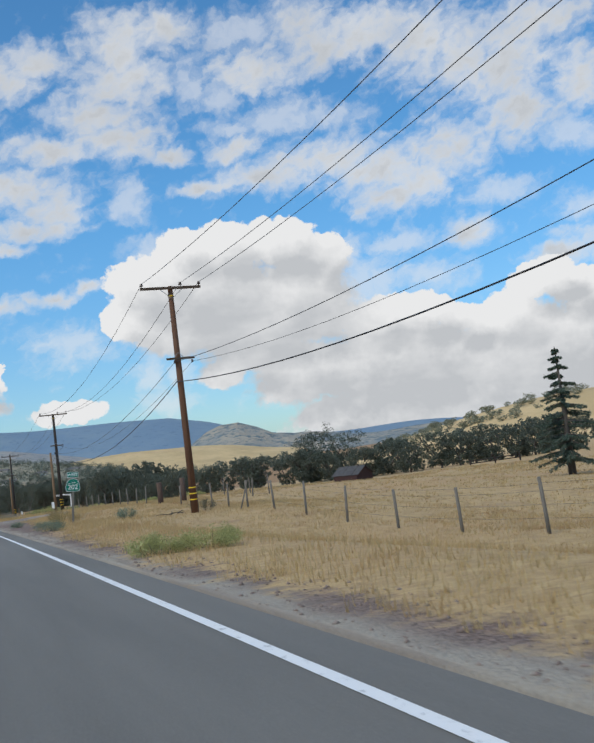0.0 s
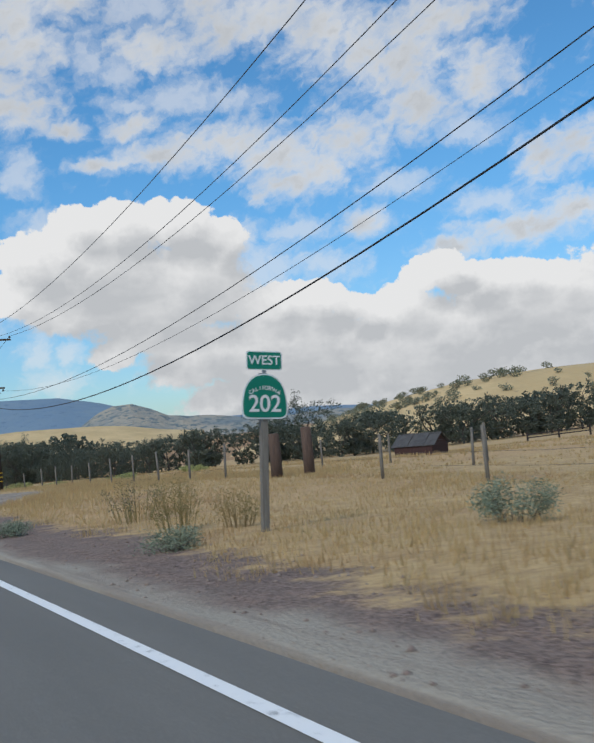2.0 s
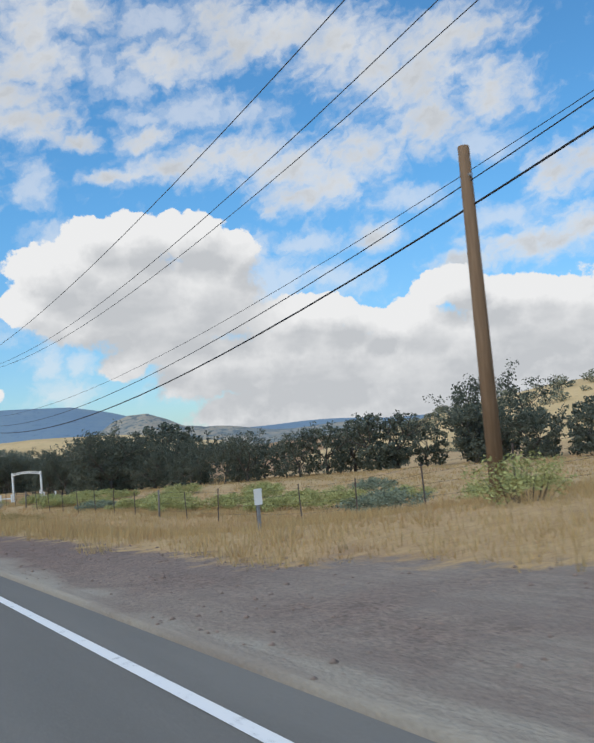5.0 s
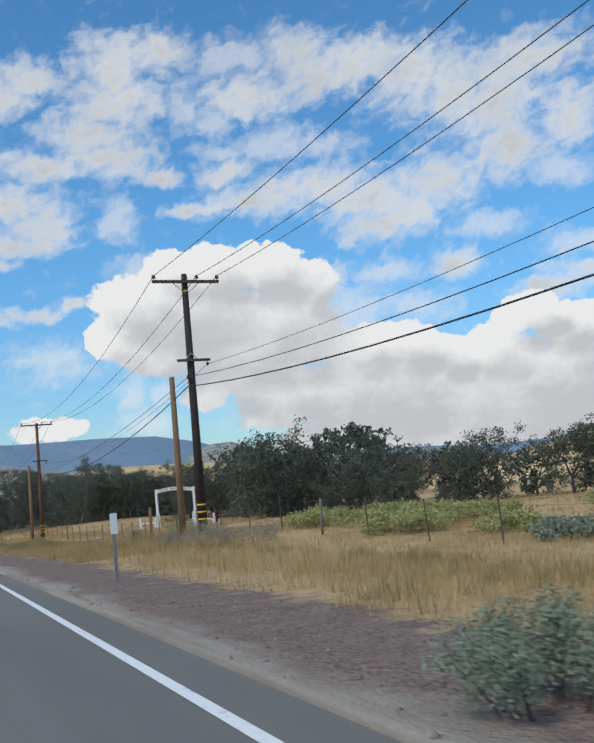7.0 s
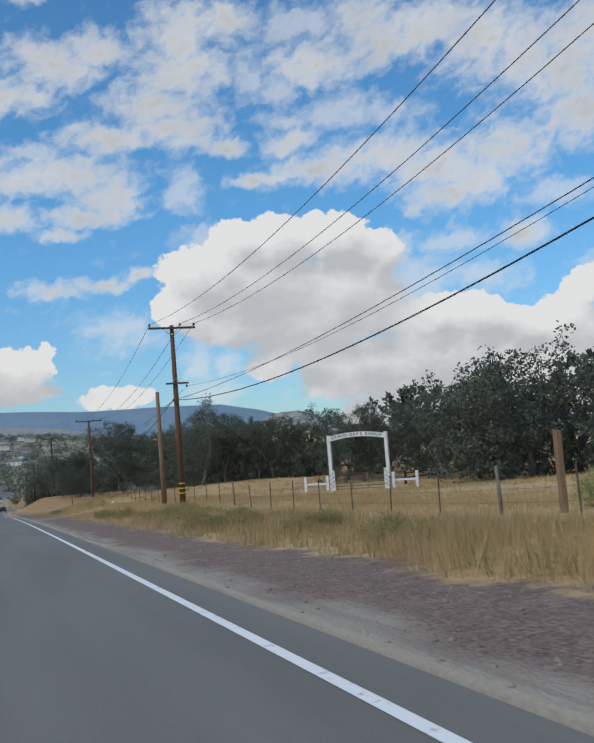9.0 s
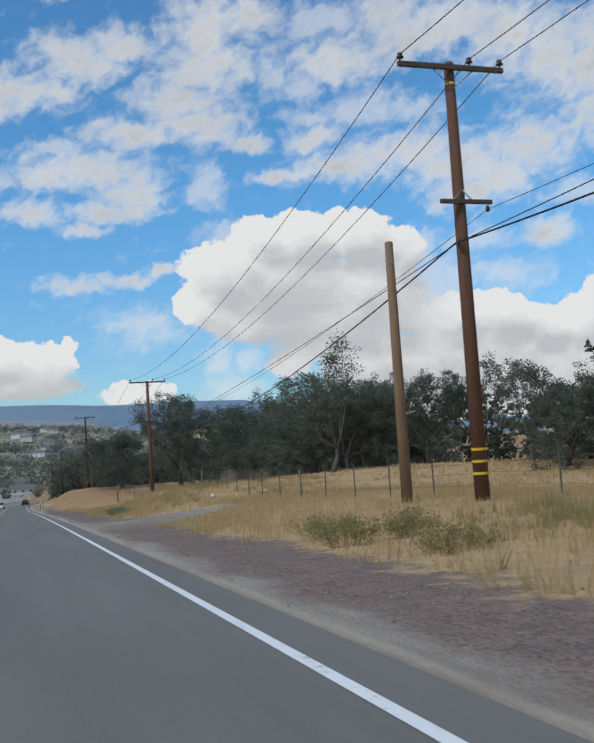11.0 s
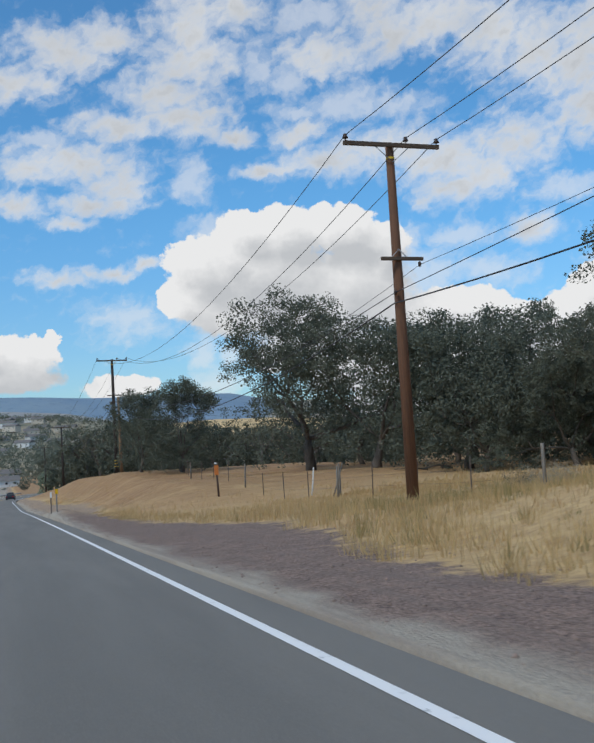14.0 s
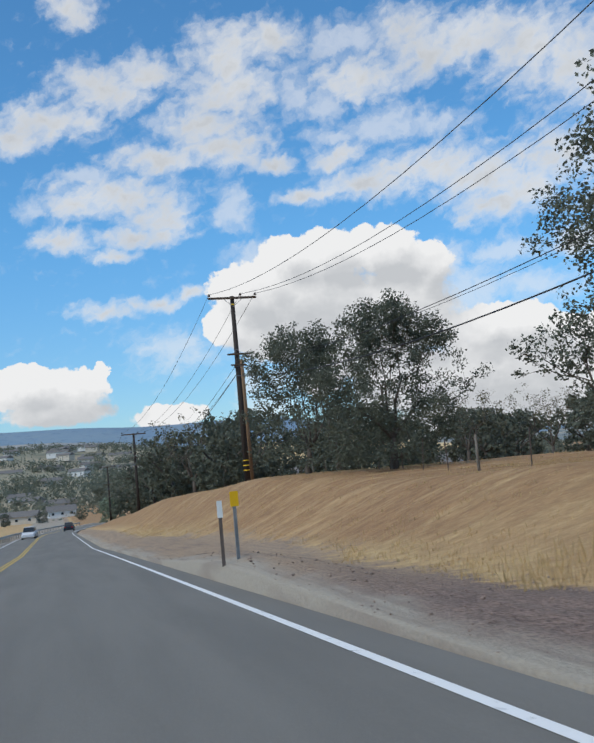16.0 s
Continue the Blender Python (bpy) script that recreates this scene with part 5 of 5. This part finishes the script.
SAGE = "yellow-green rabbitbrush clump in dry grass"
TEALB = "blue-green roadside shrub in gravel and grass"
bush(3.25, 16.0, 0.6, 0.30, M_SAGE, "wide green shrub on the gravel verge", 1, 4.0, 0.03, None, 0.4)
bush(4.1, 15.5, 0.65, 0.32, M_SAGE, "wide green shrub on the gravel verge", 2, 4.0, 0.03, None, 0.4)
bush(3.5, 36.3, 0.6, 0.38, M_TEAL, TEALB, 3, 3.0, 0.03, None, 0.4)
bush(3.95, 44.6, 0.42, 0.22, M_TEAL, TEALB, 4, 2.0, 0.03, None, 0.4)
bush(3.3, 51.2, 0.35, 0.25, M_TEAL, TEALB, 5, 2.0, 0.03, None, 0.4)
bush(5.3, 50.2, 0.65, 0.8, M_LEAF_DRY, "loose brown weed with dark seed heads", 6, 0.5, 0.035, M_WEED, 0.6)
bush(4.95, 47.0, 0.45, 0.78, M_WEED, "fuzzy olive weed in dry grass", 7, 1.6, 0.03, M_WEED, 0.6)
bush(5.6, 46.3, 0.45, 0.5, M_WEED, "fuzzy olive weed in dry grass", 16, 1.0, 0.03, M_WEED, 0.6)
bush(3.2, 124.5, 0.62, 0.5, M_TEAL, TEALB, 8, 6.0, 0.03)
bush(3.6, 119.8, 0.62, 0.45, M_TEAL, TEALB, 9, 6.0, 0.03)
bush(13.6, 169.8, 1.1, 0.85, M_SAGE, SAGE, 10, 3.0, 0.06)
bush(5.0, 232.3, 0.6, 0.45, M_TEAL, "grey-green shrub at the gravel edge", 11, 4.0, 0.04)
bush(9.6, 96.5, 0.9, 0.7, M_SAGE, SAGE, 12, 1.2)
bush(8.6, 160.0, 0.5, 0.7, M_DEAD, "grey dead weed in the verge", 13, 0.5, 0.06)
bush(9.2, 151.0, 0.9, 0.6, M_DEAD, "pale dead weed in the verge", 14, 1.2, 0.05, M_DEAD)
bush(7.6, 149.0, 0.7, 0.55, M_DEAD, "pale dead weed in the verge", 18, 1.2, 0.05, M_DEAD)
bush(8.4, 147.0, 0.8, 0.65, M_DEAD, "pale dead weed in the verge", 19, 1.2, 0.05, M_DEAD)
bush(9.6, 146.5, 0.8, 0.6, M_DEAD, "pale dead weed in the verge", 20, 1.2, 0.05, M_DEAD)
bush(11.0, 41.5, 0.7, 0.55, M_LEAF_DRY, "dead brown tumbleweed at a pole's foot", 15, 0.6, 0.06)
rw = np.random.RandomState(29)
for i in range(26):
    x, y = 5.2 + 2.4 * rw.rand(), 160 + 42 * rw.rand()
    bush(x, y, 0.4 + 0.3 * rw.rand(), 0.28 + 0.16 * rw.rand(), M_WEED, "olive-brown weed clump in tall dry grass", 300 + i, 1.0, 0.05, M_WEED, 0.6)
for i in range(16):
    x, y = 12.0 + 2.2 * rw.rand(), 234 + 27 * (i + rw.rand()) / 16
    bush(x, y, 0.5 + 0.3 * rw.rand(), 0.55 + 0.4 * rw.rand(), M_DEAD if i % 3 else M_LEAF_DRY, "dead brown brush along a broken fence", 340 + i, 0.4, 0.045, M_DEAD, 0.5)
bush(7.57, 42.4, 0.5, 0.5, M_TEAL, "round grey-green shrub in dry grass", 21, 2.5, 0.035, None, 0.4)
rb = np.random.RandomState(17)
MOUNDS = [(15.0, 132.0), (16.2, 130.2), (14.5, 137.0), (15.6, 141.0), (16.0, 146.0), (14.2, 150.0), (15.0, 125.5), (17.0, 123.4), (18.7, 121.2), (17.0, 118.8), (18.6, 116.6), (21.0, 124.0), (17.6, 111.4), (20.2, 108.6), (23.0, 118.0), (13.8, 144.0), (18.0, 135.0), (20.0, 140.2), (22.0, 130.0), (17.2, 151.0),
          (19.0, 147.0), (24.0, 111.5), (25.4, 124.6), (22.4, 144.0), (25.0, 137.0), (27.6, 117.0), (20.0, 155.0), (16.6, 157.0), (22.0, 102.0), (26.0, 98.0)]
for i, (x, y) in enumerate(MOUNDS):
    s = 0.8 + 0.5 * rb.rand()
    bush(x - 0.8, y, s * 1.3, s * 0.58, M_TEAL if i % 10 == 2 else M_SAGE, SAGE, 100 + i, 2.2, 0.085)


# ---- small litter ----
def paper_bag(x, y):
    bm = bmesh.new()
    bmesh.ops.create_icosphere(bm, subdivisions=3, radius=1.0)
    for v in bm.verts:
        p = v.co * 2.3
        v.co = Vector((v.co.x * 0.2, v.co.y * 0.14, (v.co.z + 0.9) * 0.17)) * (1 + 0.28 * noise.noise(p))
    ob = part("paper_bag", bm, M_WHITE_WOOD)
    ob.matrix_basis = pose(x, y, float(ground_z(x, y)) + 0.06, 0, 0, 30) @ Matrix.Scale(0.65, 4)
    tagged(ob, "crumpled pale paper bag lying in dry grass", "litter")


paper_bag(9.3, 228.9)


def fallen_branch(x, y, size=1.0):
    bm = bmesh.new()
    rs = np.random.RandomState(4)
    for i in range(7):
        a = rs.rand() * 6.28
        l = 0.9 + 1.3 * rs.rand()
        p = Vector((rs.normal() * 0.5, rs.normal() * 0.3, 0.08 + 0.1 * rs.rand()))
        q = p + Vector((math.cos(a) * l, math.sin(a) * l * 0.5, 0.25 * rs.rand()))
        tube(bm, [p, p.lerp(q, 0.5) + Vector((0, 0, 0.12)), q], [0.05, 0.035, 0.012], 5)
    ob = part("fallen_branch", bm, M_BARK)
    ob.matrix_basis = pose(x, y, float(ground_z(x, y))) @ Matrix.Scale(size, 4)
    tagged(ob, "dead grey fallen branches on dry grass", "branch")


fallen_branch(22.8, 282.5)
fallen_branch(9.6, 41.2, 0.4)


# ---- vehicles far down the road ----
def rubber():
    return mottled((0.02, 0.02, 0.02), (0.03, 0.03, 0.03), 9.0, 0.001)


M_TYRE = material("black_rubber", rubber(), 0.8)
M_CAR_GLASS = material("dark_car_glass", mottled((0.02, 0.025, 0.03), (0.03, 0.035, 0.04), 3.0, 0.0), 0.08)
M_TAIL = material("red_lamp_lens", mottled((0.35, 0.01, 0.01), (0.25, 0.01, 0.01), 9.0, 0.0), 0.2)
M_HEAD = material("clear_lamp_lens", mottled((0.75, 0.77, 0.8), (0.6, 0.62, 0.65), 9.0, 0.0), 0.15)


def car(x, y, paint, label, turn):
    root = thing("car", (x + float(bend(y)), y, float(road_z(y))), label, "car", "cars on the road", turn=turn)

    def loft(sections):
        bm = bmesh.new()
        rows = []
        for yy, w, z0, z1 in sections:
            rows.append([bm.verts.new(p) for p in ((-w, yy, z0), (-w * 1.02, yy, (z0 + z1) / 2), (-w * 0.9, yy, z1), (w * 0.9, yy, z1), (w * 1.02, yy, (z0 + z1) / 2), (w, yy, z0))])
        for a, b in zip(rows, rows[1:]):
            for i in range(6):
                bm.faces.new((a[i], a[(i + 1) % 6], b[(i + 1) % 6], b[i]))
        bm.faces.new(rows[0][::-1])
        bm.faces.new(rows[-1])
        bmesh.ops.recalc_face_normals(bm, faces=bm.faces)
        bmesh.ops.bevel(bm, geom=list(bm.edges), offset=0.035, segments=2, affect="EDGES")
        return bm

    part("body", loft([(-2.25, 0.78, 0.35, 0.85), (-2.0, 0.88, 0.25, 0.98), (0.8, 0.9, 0.22, 0.95), (1.9, 0.86, 0.25, 0.82), (2.2, 0.74, 0.32, 0.68)], ), paint, root)
    part("cabin", loft([(-1.95, 0.70, 0.95, 1.05), (-1.2, 0.74, 0.95, 1.48), (0.1, 0.74, 0.95, 1.52), (1.0, 0.72, 0.93, 1.0)]), M_CAR_GLASS, root)
    bm = bmesh.new()
    box(bm, (-0.62, -1.25, 1.47), (0.62, 0.12, 1.54), 0.02)
    part("roof", bm, paint, root)
    for sx in (-1, 1):
        for yy in (-1.35, 1.38):
            bm = bmesh.new()
            tube(bm, [(sx * 0.70, yy, 0.33), (sx * 0.91, yy, 0.33)], 0.33, 16)
            wheel = part("wheel", bm, M_TYRE, root)
            bm = bmesh.new()
            tube(bm, [(sx * 0.90, yy, 0.33), (sx * 0.925, yy, 0.33)], 0.2, 12)
            part("rim", bm, M_STEEL, wheel)
        bm = bmesh.new()
        box(bm, (sx * 0.62 - 0.16, -2.27, 0.68), (sx * 0.62 + 0.16, -2.1, 0.84), 0.02)
        part("tail_lamp", bm, M_TAIL, root)
        bm = bmesh.new()
        box(bm, (sx * 0.55 - 0.16, 2.05, 0.55), (sx * 0.55 + 0.16, 2.21, 0.68), 0.02)
        part("headlamp", bm, M_HEAD, root)


M_PAINT_DARK = material("dark_car_paint", mottled((0.03, 0.035, 0.045), (0.025, 0.03, 0.038), 2.0, 0.0), 0.25)
M_PAINT_WHITE = material("white_car_paint", mottled((0.72, 0.73, 0.75), (0.66, 0.67, 0.69), 2.0, 0.0), 0.25)
car(0.0, 438, M_PAINT_DARK, "dark hatchback driving away down the road", -4)
car(-3.7, 397, M_PAINT_WHITE, "white saloon coming up the far lane", 176)


# ---- guard rail on the outside of the far bend ----
def guard_rail(y0, y1, side):
    root = thing("guard_rail", (0, 0, 0), "grey steel guard rail along the outside of a bend", "guard rail")
    ys = np.arange(y0, y1 + 0.1, 4.0)
    foot = [Vector((side + float(bend(y)), y, float(road_z(y)))) for y in ys]
    profile = ((0.0, 0.45), (0.04, 0.50), (0.04, 0.55), (0.0, 0.60), (0.04, 0.65), (0.04, 0.70), (0.0, 0.75), (-0.01, 0.60))
    V = [(p.x + a, p.y, p.z + b) for p in foot for a, b in profile]
    n = len(profile)
    F = [(i * n + j, i * n + (j + 1) % n, (i + 1) * n + (j + 1) % n, (i + 1) * n + j) for i in range(len(foot) - 1) for j in range(n)]
    part("beam", (V, [], F), M_STEEL, root)
    for p in foot:
        bm = bmesh.new()
        box(bm, (p.x - 0.17, p.y - 0.06, p.z - 0.8), (p.x - 0.02, p.y + 0.06, p.z + 0.72), 0.01)
        part("post", bm, M_POST_GREY, root)


guard_rail(370, 506, -6.4)


# ---- houses of the valley ----
M_STUCCO = material("pale_stucco", mottled((0.62, 0.56, 0.47), (0.52, 0.47, 0.40), 0.6, 0.004), 0.9)
M_STUCCO_WHITE = material("white_house_paint", mottled((0.70, 0.70, 0.68), (0.62, 0.61, 0.59), 0.6, 0.004), 0.85)
M_STUCCO_YELLOW = material("pale_yellow_house_paint", mottled((0.68, 0.60, 0.36), (0.60, 0.52, 0.31), 0.6, 0.004), 0.85)
M_ROOF = material("grey_shingle_roof", mottled((0.20, 0.19, 0.18), (0.14, 0.13, 0.125), 3.0, 0.01), 0.9)
M_PANE = material("dark_window_pane", mottled((0.03, 0.035, 0.04), (0.045, 0.05, 0.055), 1.0, 0.0), 0.1)


def house(x, y, z, w, d, h, wall, label, turn):
    root = thing("house", (x, y, z), label, "house", "houses in the valley", turn=turn)
    bm = bmesh.new()
    box(bm, (-w / 2, -d / 2, -2.0), (w / 2, d / 2, h), 0.02)
    part("wall", bm, wall, root)
    bm = bmesh.new()
    e, r = 0.5, h + d * 0.24
    v = [bm.verts.new(p) for p in ((-w / 2 - e, -d / 2 - e, h - 0.1), (w / 2 + e, -d / 2 - e, h - 0.1), (w / 2 + e, d / 2 + e, h - 0.1), (-w / 2 - e, d / 2 + e, h - 0.1), (-w / 2 - e, 0, r), (w / 2 + e, 0, r))]
    for f in ((0, 1, 5, 4), (2, 3, 4, 5), (1, 2, 5), (3, 0, 4), (3, 2, 1, 0)):
        bm.faces.new([v[i] for i in f])
    part("roof", bm, M_ROOF, root)
    for i in range(3):
        c = -w / 2 + w * (i + 0.5) / 3
        bm = bmesh.new()
        box(bm, (c - 0.6, -d / 2 - 0.05, 1.0), (c + 0.6, -d / 2 + 0.02, 2.1), 0.01)
        window = part("window", bm, M_STUCCO_WHITE, root)
        bm = bmesh.new()
        box(bm, (c - 0.5, -d / 2 - 0.07, 1.1), (c + 0.5, -d / 2 - 0.055, 2.0))
        part("pane", bm, M_PANE, window)


house(-30, 640, float(ground_z(-30, 640)), 13, 8, 2.8, M_STUCCO_WHITE, "white single-storey house with a grey roof", 12)
house(-13, 622, float(ground_z(-13, 622)), 14, 8, 2.8, M_STUCCO, "pale stucco house with a grey roof", -10)
house(2.5, 655, float(ground_z(2.5, 655)), 11, 8, 2.8, M_STUCCO_WHITE, "white single-storey house with a grey roof", 5)
house(40, 420, float(ground_z(40, 420)), 12, 8, 3.2, M_STUCCO_YELLOW, "pale yellow house glimpsed behind the oaks", -20)
house(58, 395, float(ground_z(58, 395)), 8, 6, 2.6, M_STUCCO_YELLOW, "pale yellow house glimpsed behind the oaks", 10)

rv = np.random.RandomState(23)


def slope_z(x, y):
    """Height on the valley slope."""
    a, r = math.degrees(math.atan2(x, y - 150)), math.hypot(x, y - 150)
    f = np.clip((r / 1150 - 0.4) / 0.6, 0, 1)
    top = -3.0 + 1150 * math.tan(radians(float(np.interp(a, [-30, -4, 0, 3, 6, 10, 14], [1.6, 1.7, 1.65, 1.45, 1.1, 0.4, -0.6]))))
    return -30 + (top + 30) * float(np.interp(f, [0, .15, .35, .55, .75, .9, 1], [0, .08, .28, .52, .78, .95, 1]))


for i in range(38):
    a, r = radians(-6 + 15 * rv.rand()), 1150 * (0.5 + 0.48 * rv.rand())
    x, y = r * math.sin(a), 150 + r * math.cos(a)
    house(x, y, slope_z(x, y) - 0.5, 12 + 8 * rv.rand(), 9, 3.2, (M_STUCCO, M_STUCCO_WHITE, M_STUCCO)[rv.randint(3)], "pale house among trees on the far slope", rv.rand() * 90 - 45)


def woods(name, label, places, size, per, leaf, mat, seed):
    """Far woods: many small crowns in one mesh."""
    rs = np.random.RandomState(seed)
    P = np.array(places)
    s = size * (0.6 + 0.8 * rs.rand(len(P)))
    P[:, 2] += s * 0.8
    V, L = leaves(rs, P, np.stack([s, s, s * 0.85], 1), per, leaf)
    tagged(quick_mesh(name, V, L, 4, mat), label, "trees", kind="stuff")


spots = []
while len(spots) < 1250:
    a, r = radians(-9 + 21 * rv.rand()), 1150 * (0.41 + 0.57 * rv.rand() ** 0.8)
    x, y = r * math.sin(a), 150 + r * math.cos(a)
    if wave(x, y, 0.02, 31) + 0.6 * wave(x, y, 0.06, 32) > -0.25:
        spots.append((x, y, slope_z(x, y)))
for i in range(140):
    a, r = radians(-9 + 16 * rv.rand()), 1150 * (0.52 + 0.05 * rv.rand())
    spots.append((r * math.sin(a), 150 + r * math.cos(a), -23.5))
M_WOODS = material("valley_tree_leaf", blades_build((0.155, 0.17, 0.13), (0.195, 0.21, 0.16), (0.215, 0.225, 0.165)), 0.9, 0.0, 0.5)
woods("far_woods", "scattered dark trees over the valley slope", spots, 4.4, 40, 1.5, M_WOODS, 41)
spots = []
while len(spots) < 260:
    a, r = radians(2 + 24 * rv.rand()), 1000 * (0.45 + 0.5 * rv.rand())
    x, y = r * math.sin(a), 150 + r * math.cos(a)
    spots.append((x, y, -23 + 12 * (r / 1000)))
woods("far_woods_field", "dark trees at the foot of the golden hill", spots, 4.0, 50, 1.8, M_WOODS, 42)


# ---- dry grass, weeds and loose stones ----
def blades(name, label, n, xr, yr, height, width, mat, seed, keep, per=9):
    """Tufts of dry blades fanned out from one root."""
    rs = np.random.RandomState(seed)
    x = xr[0] + (xr[1] - xr[0]) * rs.rand(n) ** keep[2]
    y = rs.uniform(*yr, n)
    ok = (x > verge(y) + keep[0] + 0.5 * wave(x, y, 1.1, 61)) & (wave(x, y, 0.55, 62) + 0.6 * wave(x, y, 1.7, 63) + 0.5 * rs.normal(size=n) > keep[1])
    ok &= ~((y > 272) & (x > 6.0) & (rs.rand(n) < 0.75))
    x, y = x[ok], y[ok]
    h = height(x, y) * (0.6 + 0.6 * rs.rand(len(x))) * (1 + 0.3 * wave(x, y, 0.8, 64))
    x, y, h = np.repeat(x, per), np.repeat(y, per), np.repeat(h, per)
    n = len(x)
    a = rs.rand(n) * 6.283
    r = 0.17 * np.sqrt(rs.rand(n)) * (1 + 0.05 * np.maximum(x - 8, 0))
    x, y = x + r * np.cos(a), y + r * np.sin(a)
    z = ground_z(x, y)
    h = h * (0.5 + 0.7 * rs.rand(n))
    b = a + rs.normal(size=n) * 0.8
    lean = h * (0.05 + 0.55 * rs.rand(n) ** 1.5)
    w = width * (0.6 + 0.8 * rs.rand(n)) * (1 + 0.05 * np.maximum(x - 8, 0))
    c = rs.rand(n) * 6.283
    dx, dy = np.cos(c), np.sin(c)
    V = np.stack([np.stack([x - dx * w, y - dy * w, z - 0.02], 1), np.stack([x + dx * w, y + dy * w, z - 0.02], 1), np.stack([x + np.cos(b) * lean, y + np.sin(b) * lean, z + h], 1)], 1).reshape(-1, 3)
    tagged(quick_mesh(name, V, np.arange(n * 3), 3, mat), label, "grass", kind="stuff")


def tall(x, y):
    near = np.clip(1 - np.abs(x - verge(y) - 1.5) / 4.0, 0, 1)
    base = np.where(y < 62, 0.10, 0.17) * np.where(y > 282, 0.4, 1.0)
    return base + near * np.where(y > 282, 0.3, 1.0) * np.where(y < 100, 0.06, 0.13) + 0.10 * bump(y, 160, 45) * near + 0.16 * bump(y, 238, 16) * near


for i, (y0, y1) in enumerate(((-5, 62), (62, 125), (125, 195), (195, 262), (262, 345))):
    blades("dry_grass", "golden dry grass tufts beside the road", 19000, (2.8, 17), (y0, y1), tall, 0.007, M_STRAW, 70 + i, (0.05, -0.9, 1.0), 6)
    blades("pasture_grass", "short golden grass tufts over the pasture", 6500, (13, 60), (y0, y1), tall, 0.016, M_STRAW, 80 + i, (0.0, -0.6, 1.5), 7)
blades("verge_weeds", "olive and brown weeds along the verge", 3800, (4.2, 9.5), (128, 200), lambda x, y: 0.3 + 0 * x, 0.010, M_WEED, 91, (0.25, 0.4, 1.0), 14)
blades("verge_weeds_bank", "olive and brown weeds on the bank", 1800, (4.2, 13), (228, 262), lambda x, y: 0.33 + 0 * x, 0.010, M_WEED, 92, (0.3, 0.4, 1.0), 14)


def stones(n, yr, seed):
    rs = np.random.RandomState(seed)
    y = rs.uniform(*yr, n)
    x = 2.45 + (verge(y) + 0.6 - 2.45) * rs.rand(n)
    z = ground_z(x, y)
    s = 0.009 + 0.022 * rs.rand(n) ** 3
    base = np.array([(1, 0, 0), (0, 1, 0), (-1, 0, 0), (0, -1, 0), (0, 0, 0.8), (0, 0, -0.5)])
    V = (base[None] * (0.6 + 0.8 * rs.rand(n, 6, 3))) * s[:, None, None] + np.stack([x, y, z + s * 0.1], 1)[:, None, :]
    F = np.array([(0, 1, 4), (1, 2, 4), (2, 3, 4), (3, 0, 4), (1, 0, 5), (2, 1, 5), (3, 2, 5), (0, 3, 5)])
    L = (np.arange(n)[:, None, None] * 6 + F[None]).ravel()
    tagged(quick_mesh("gravel", V.reshape(-1, 3), L, 3, M_STONE), "loose red-brown gravel on the verge", "gravel", kind="stuff")


M_STONE = material("gravel_stone", blades_build((0.30, 0.22, 0.18), (0.19, 0.14, 0.115), (0.35, 0.28, 0.23)), 0.9)
stones(12000, (0, 330), 55)
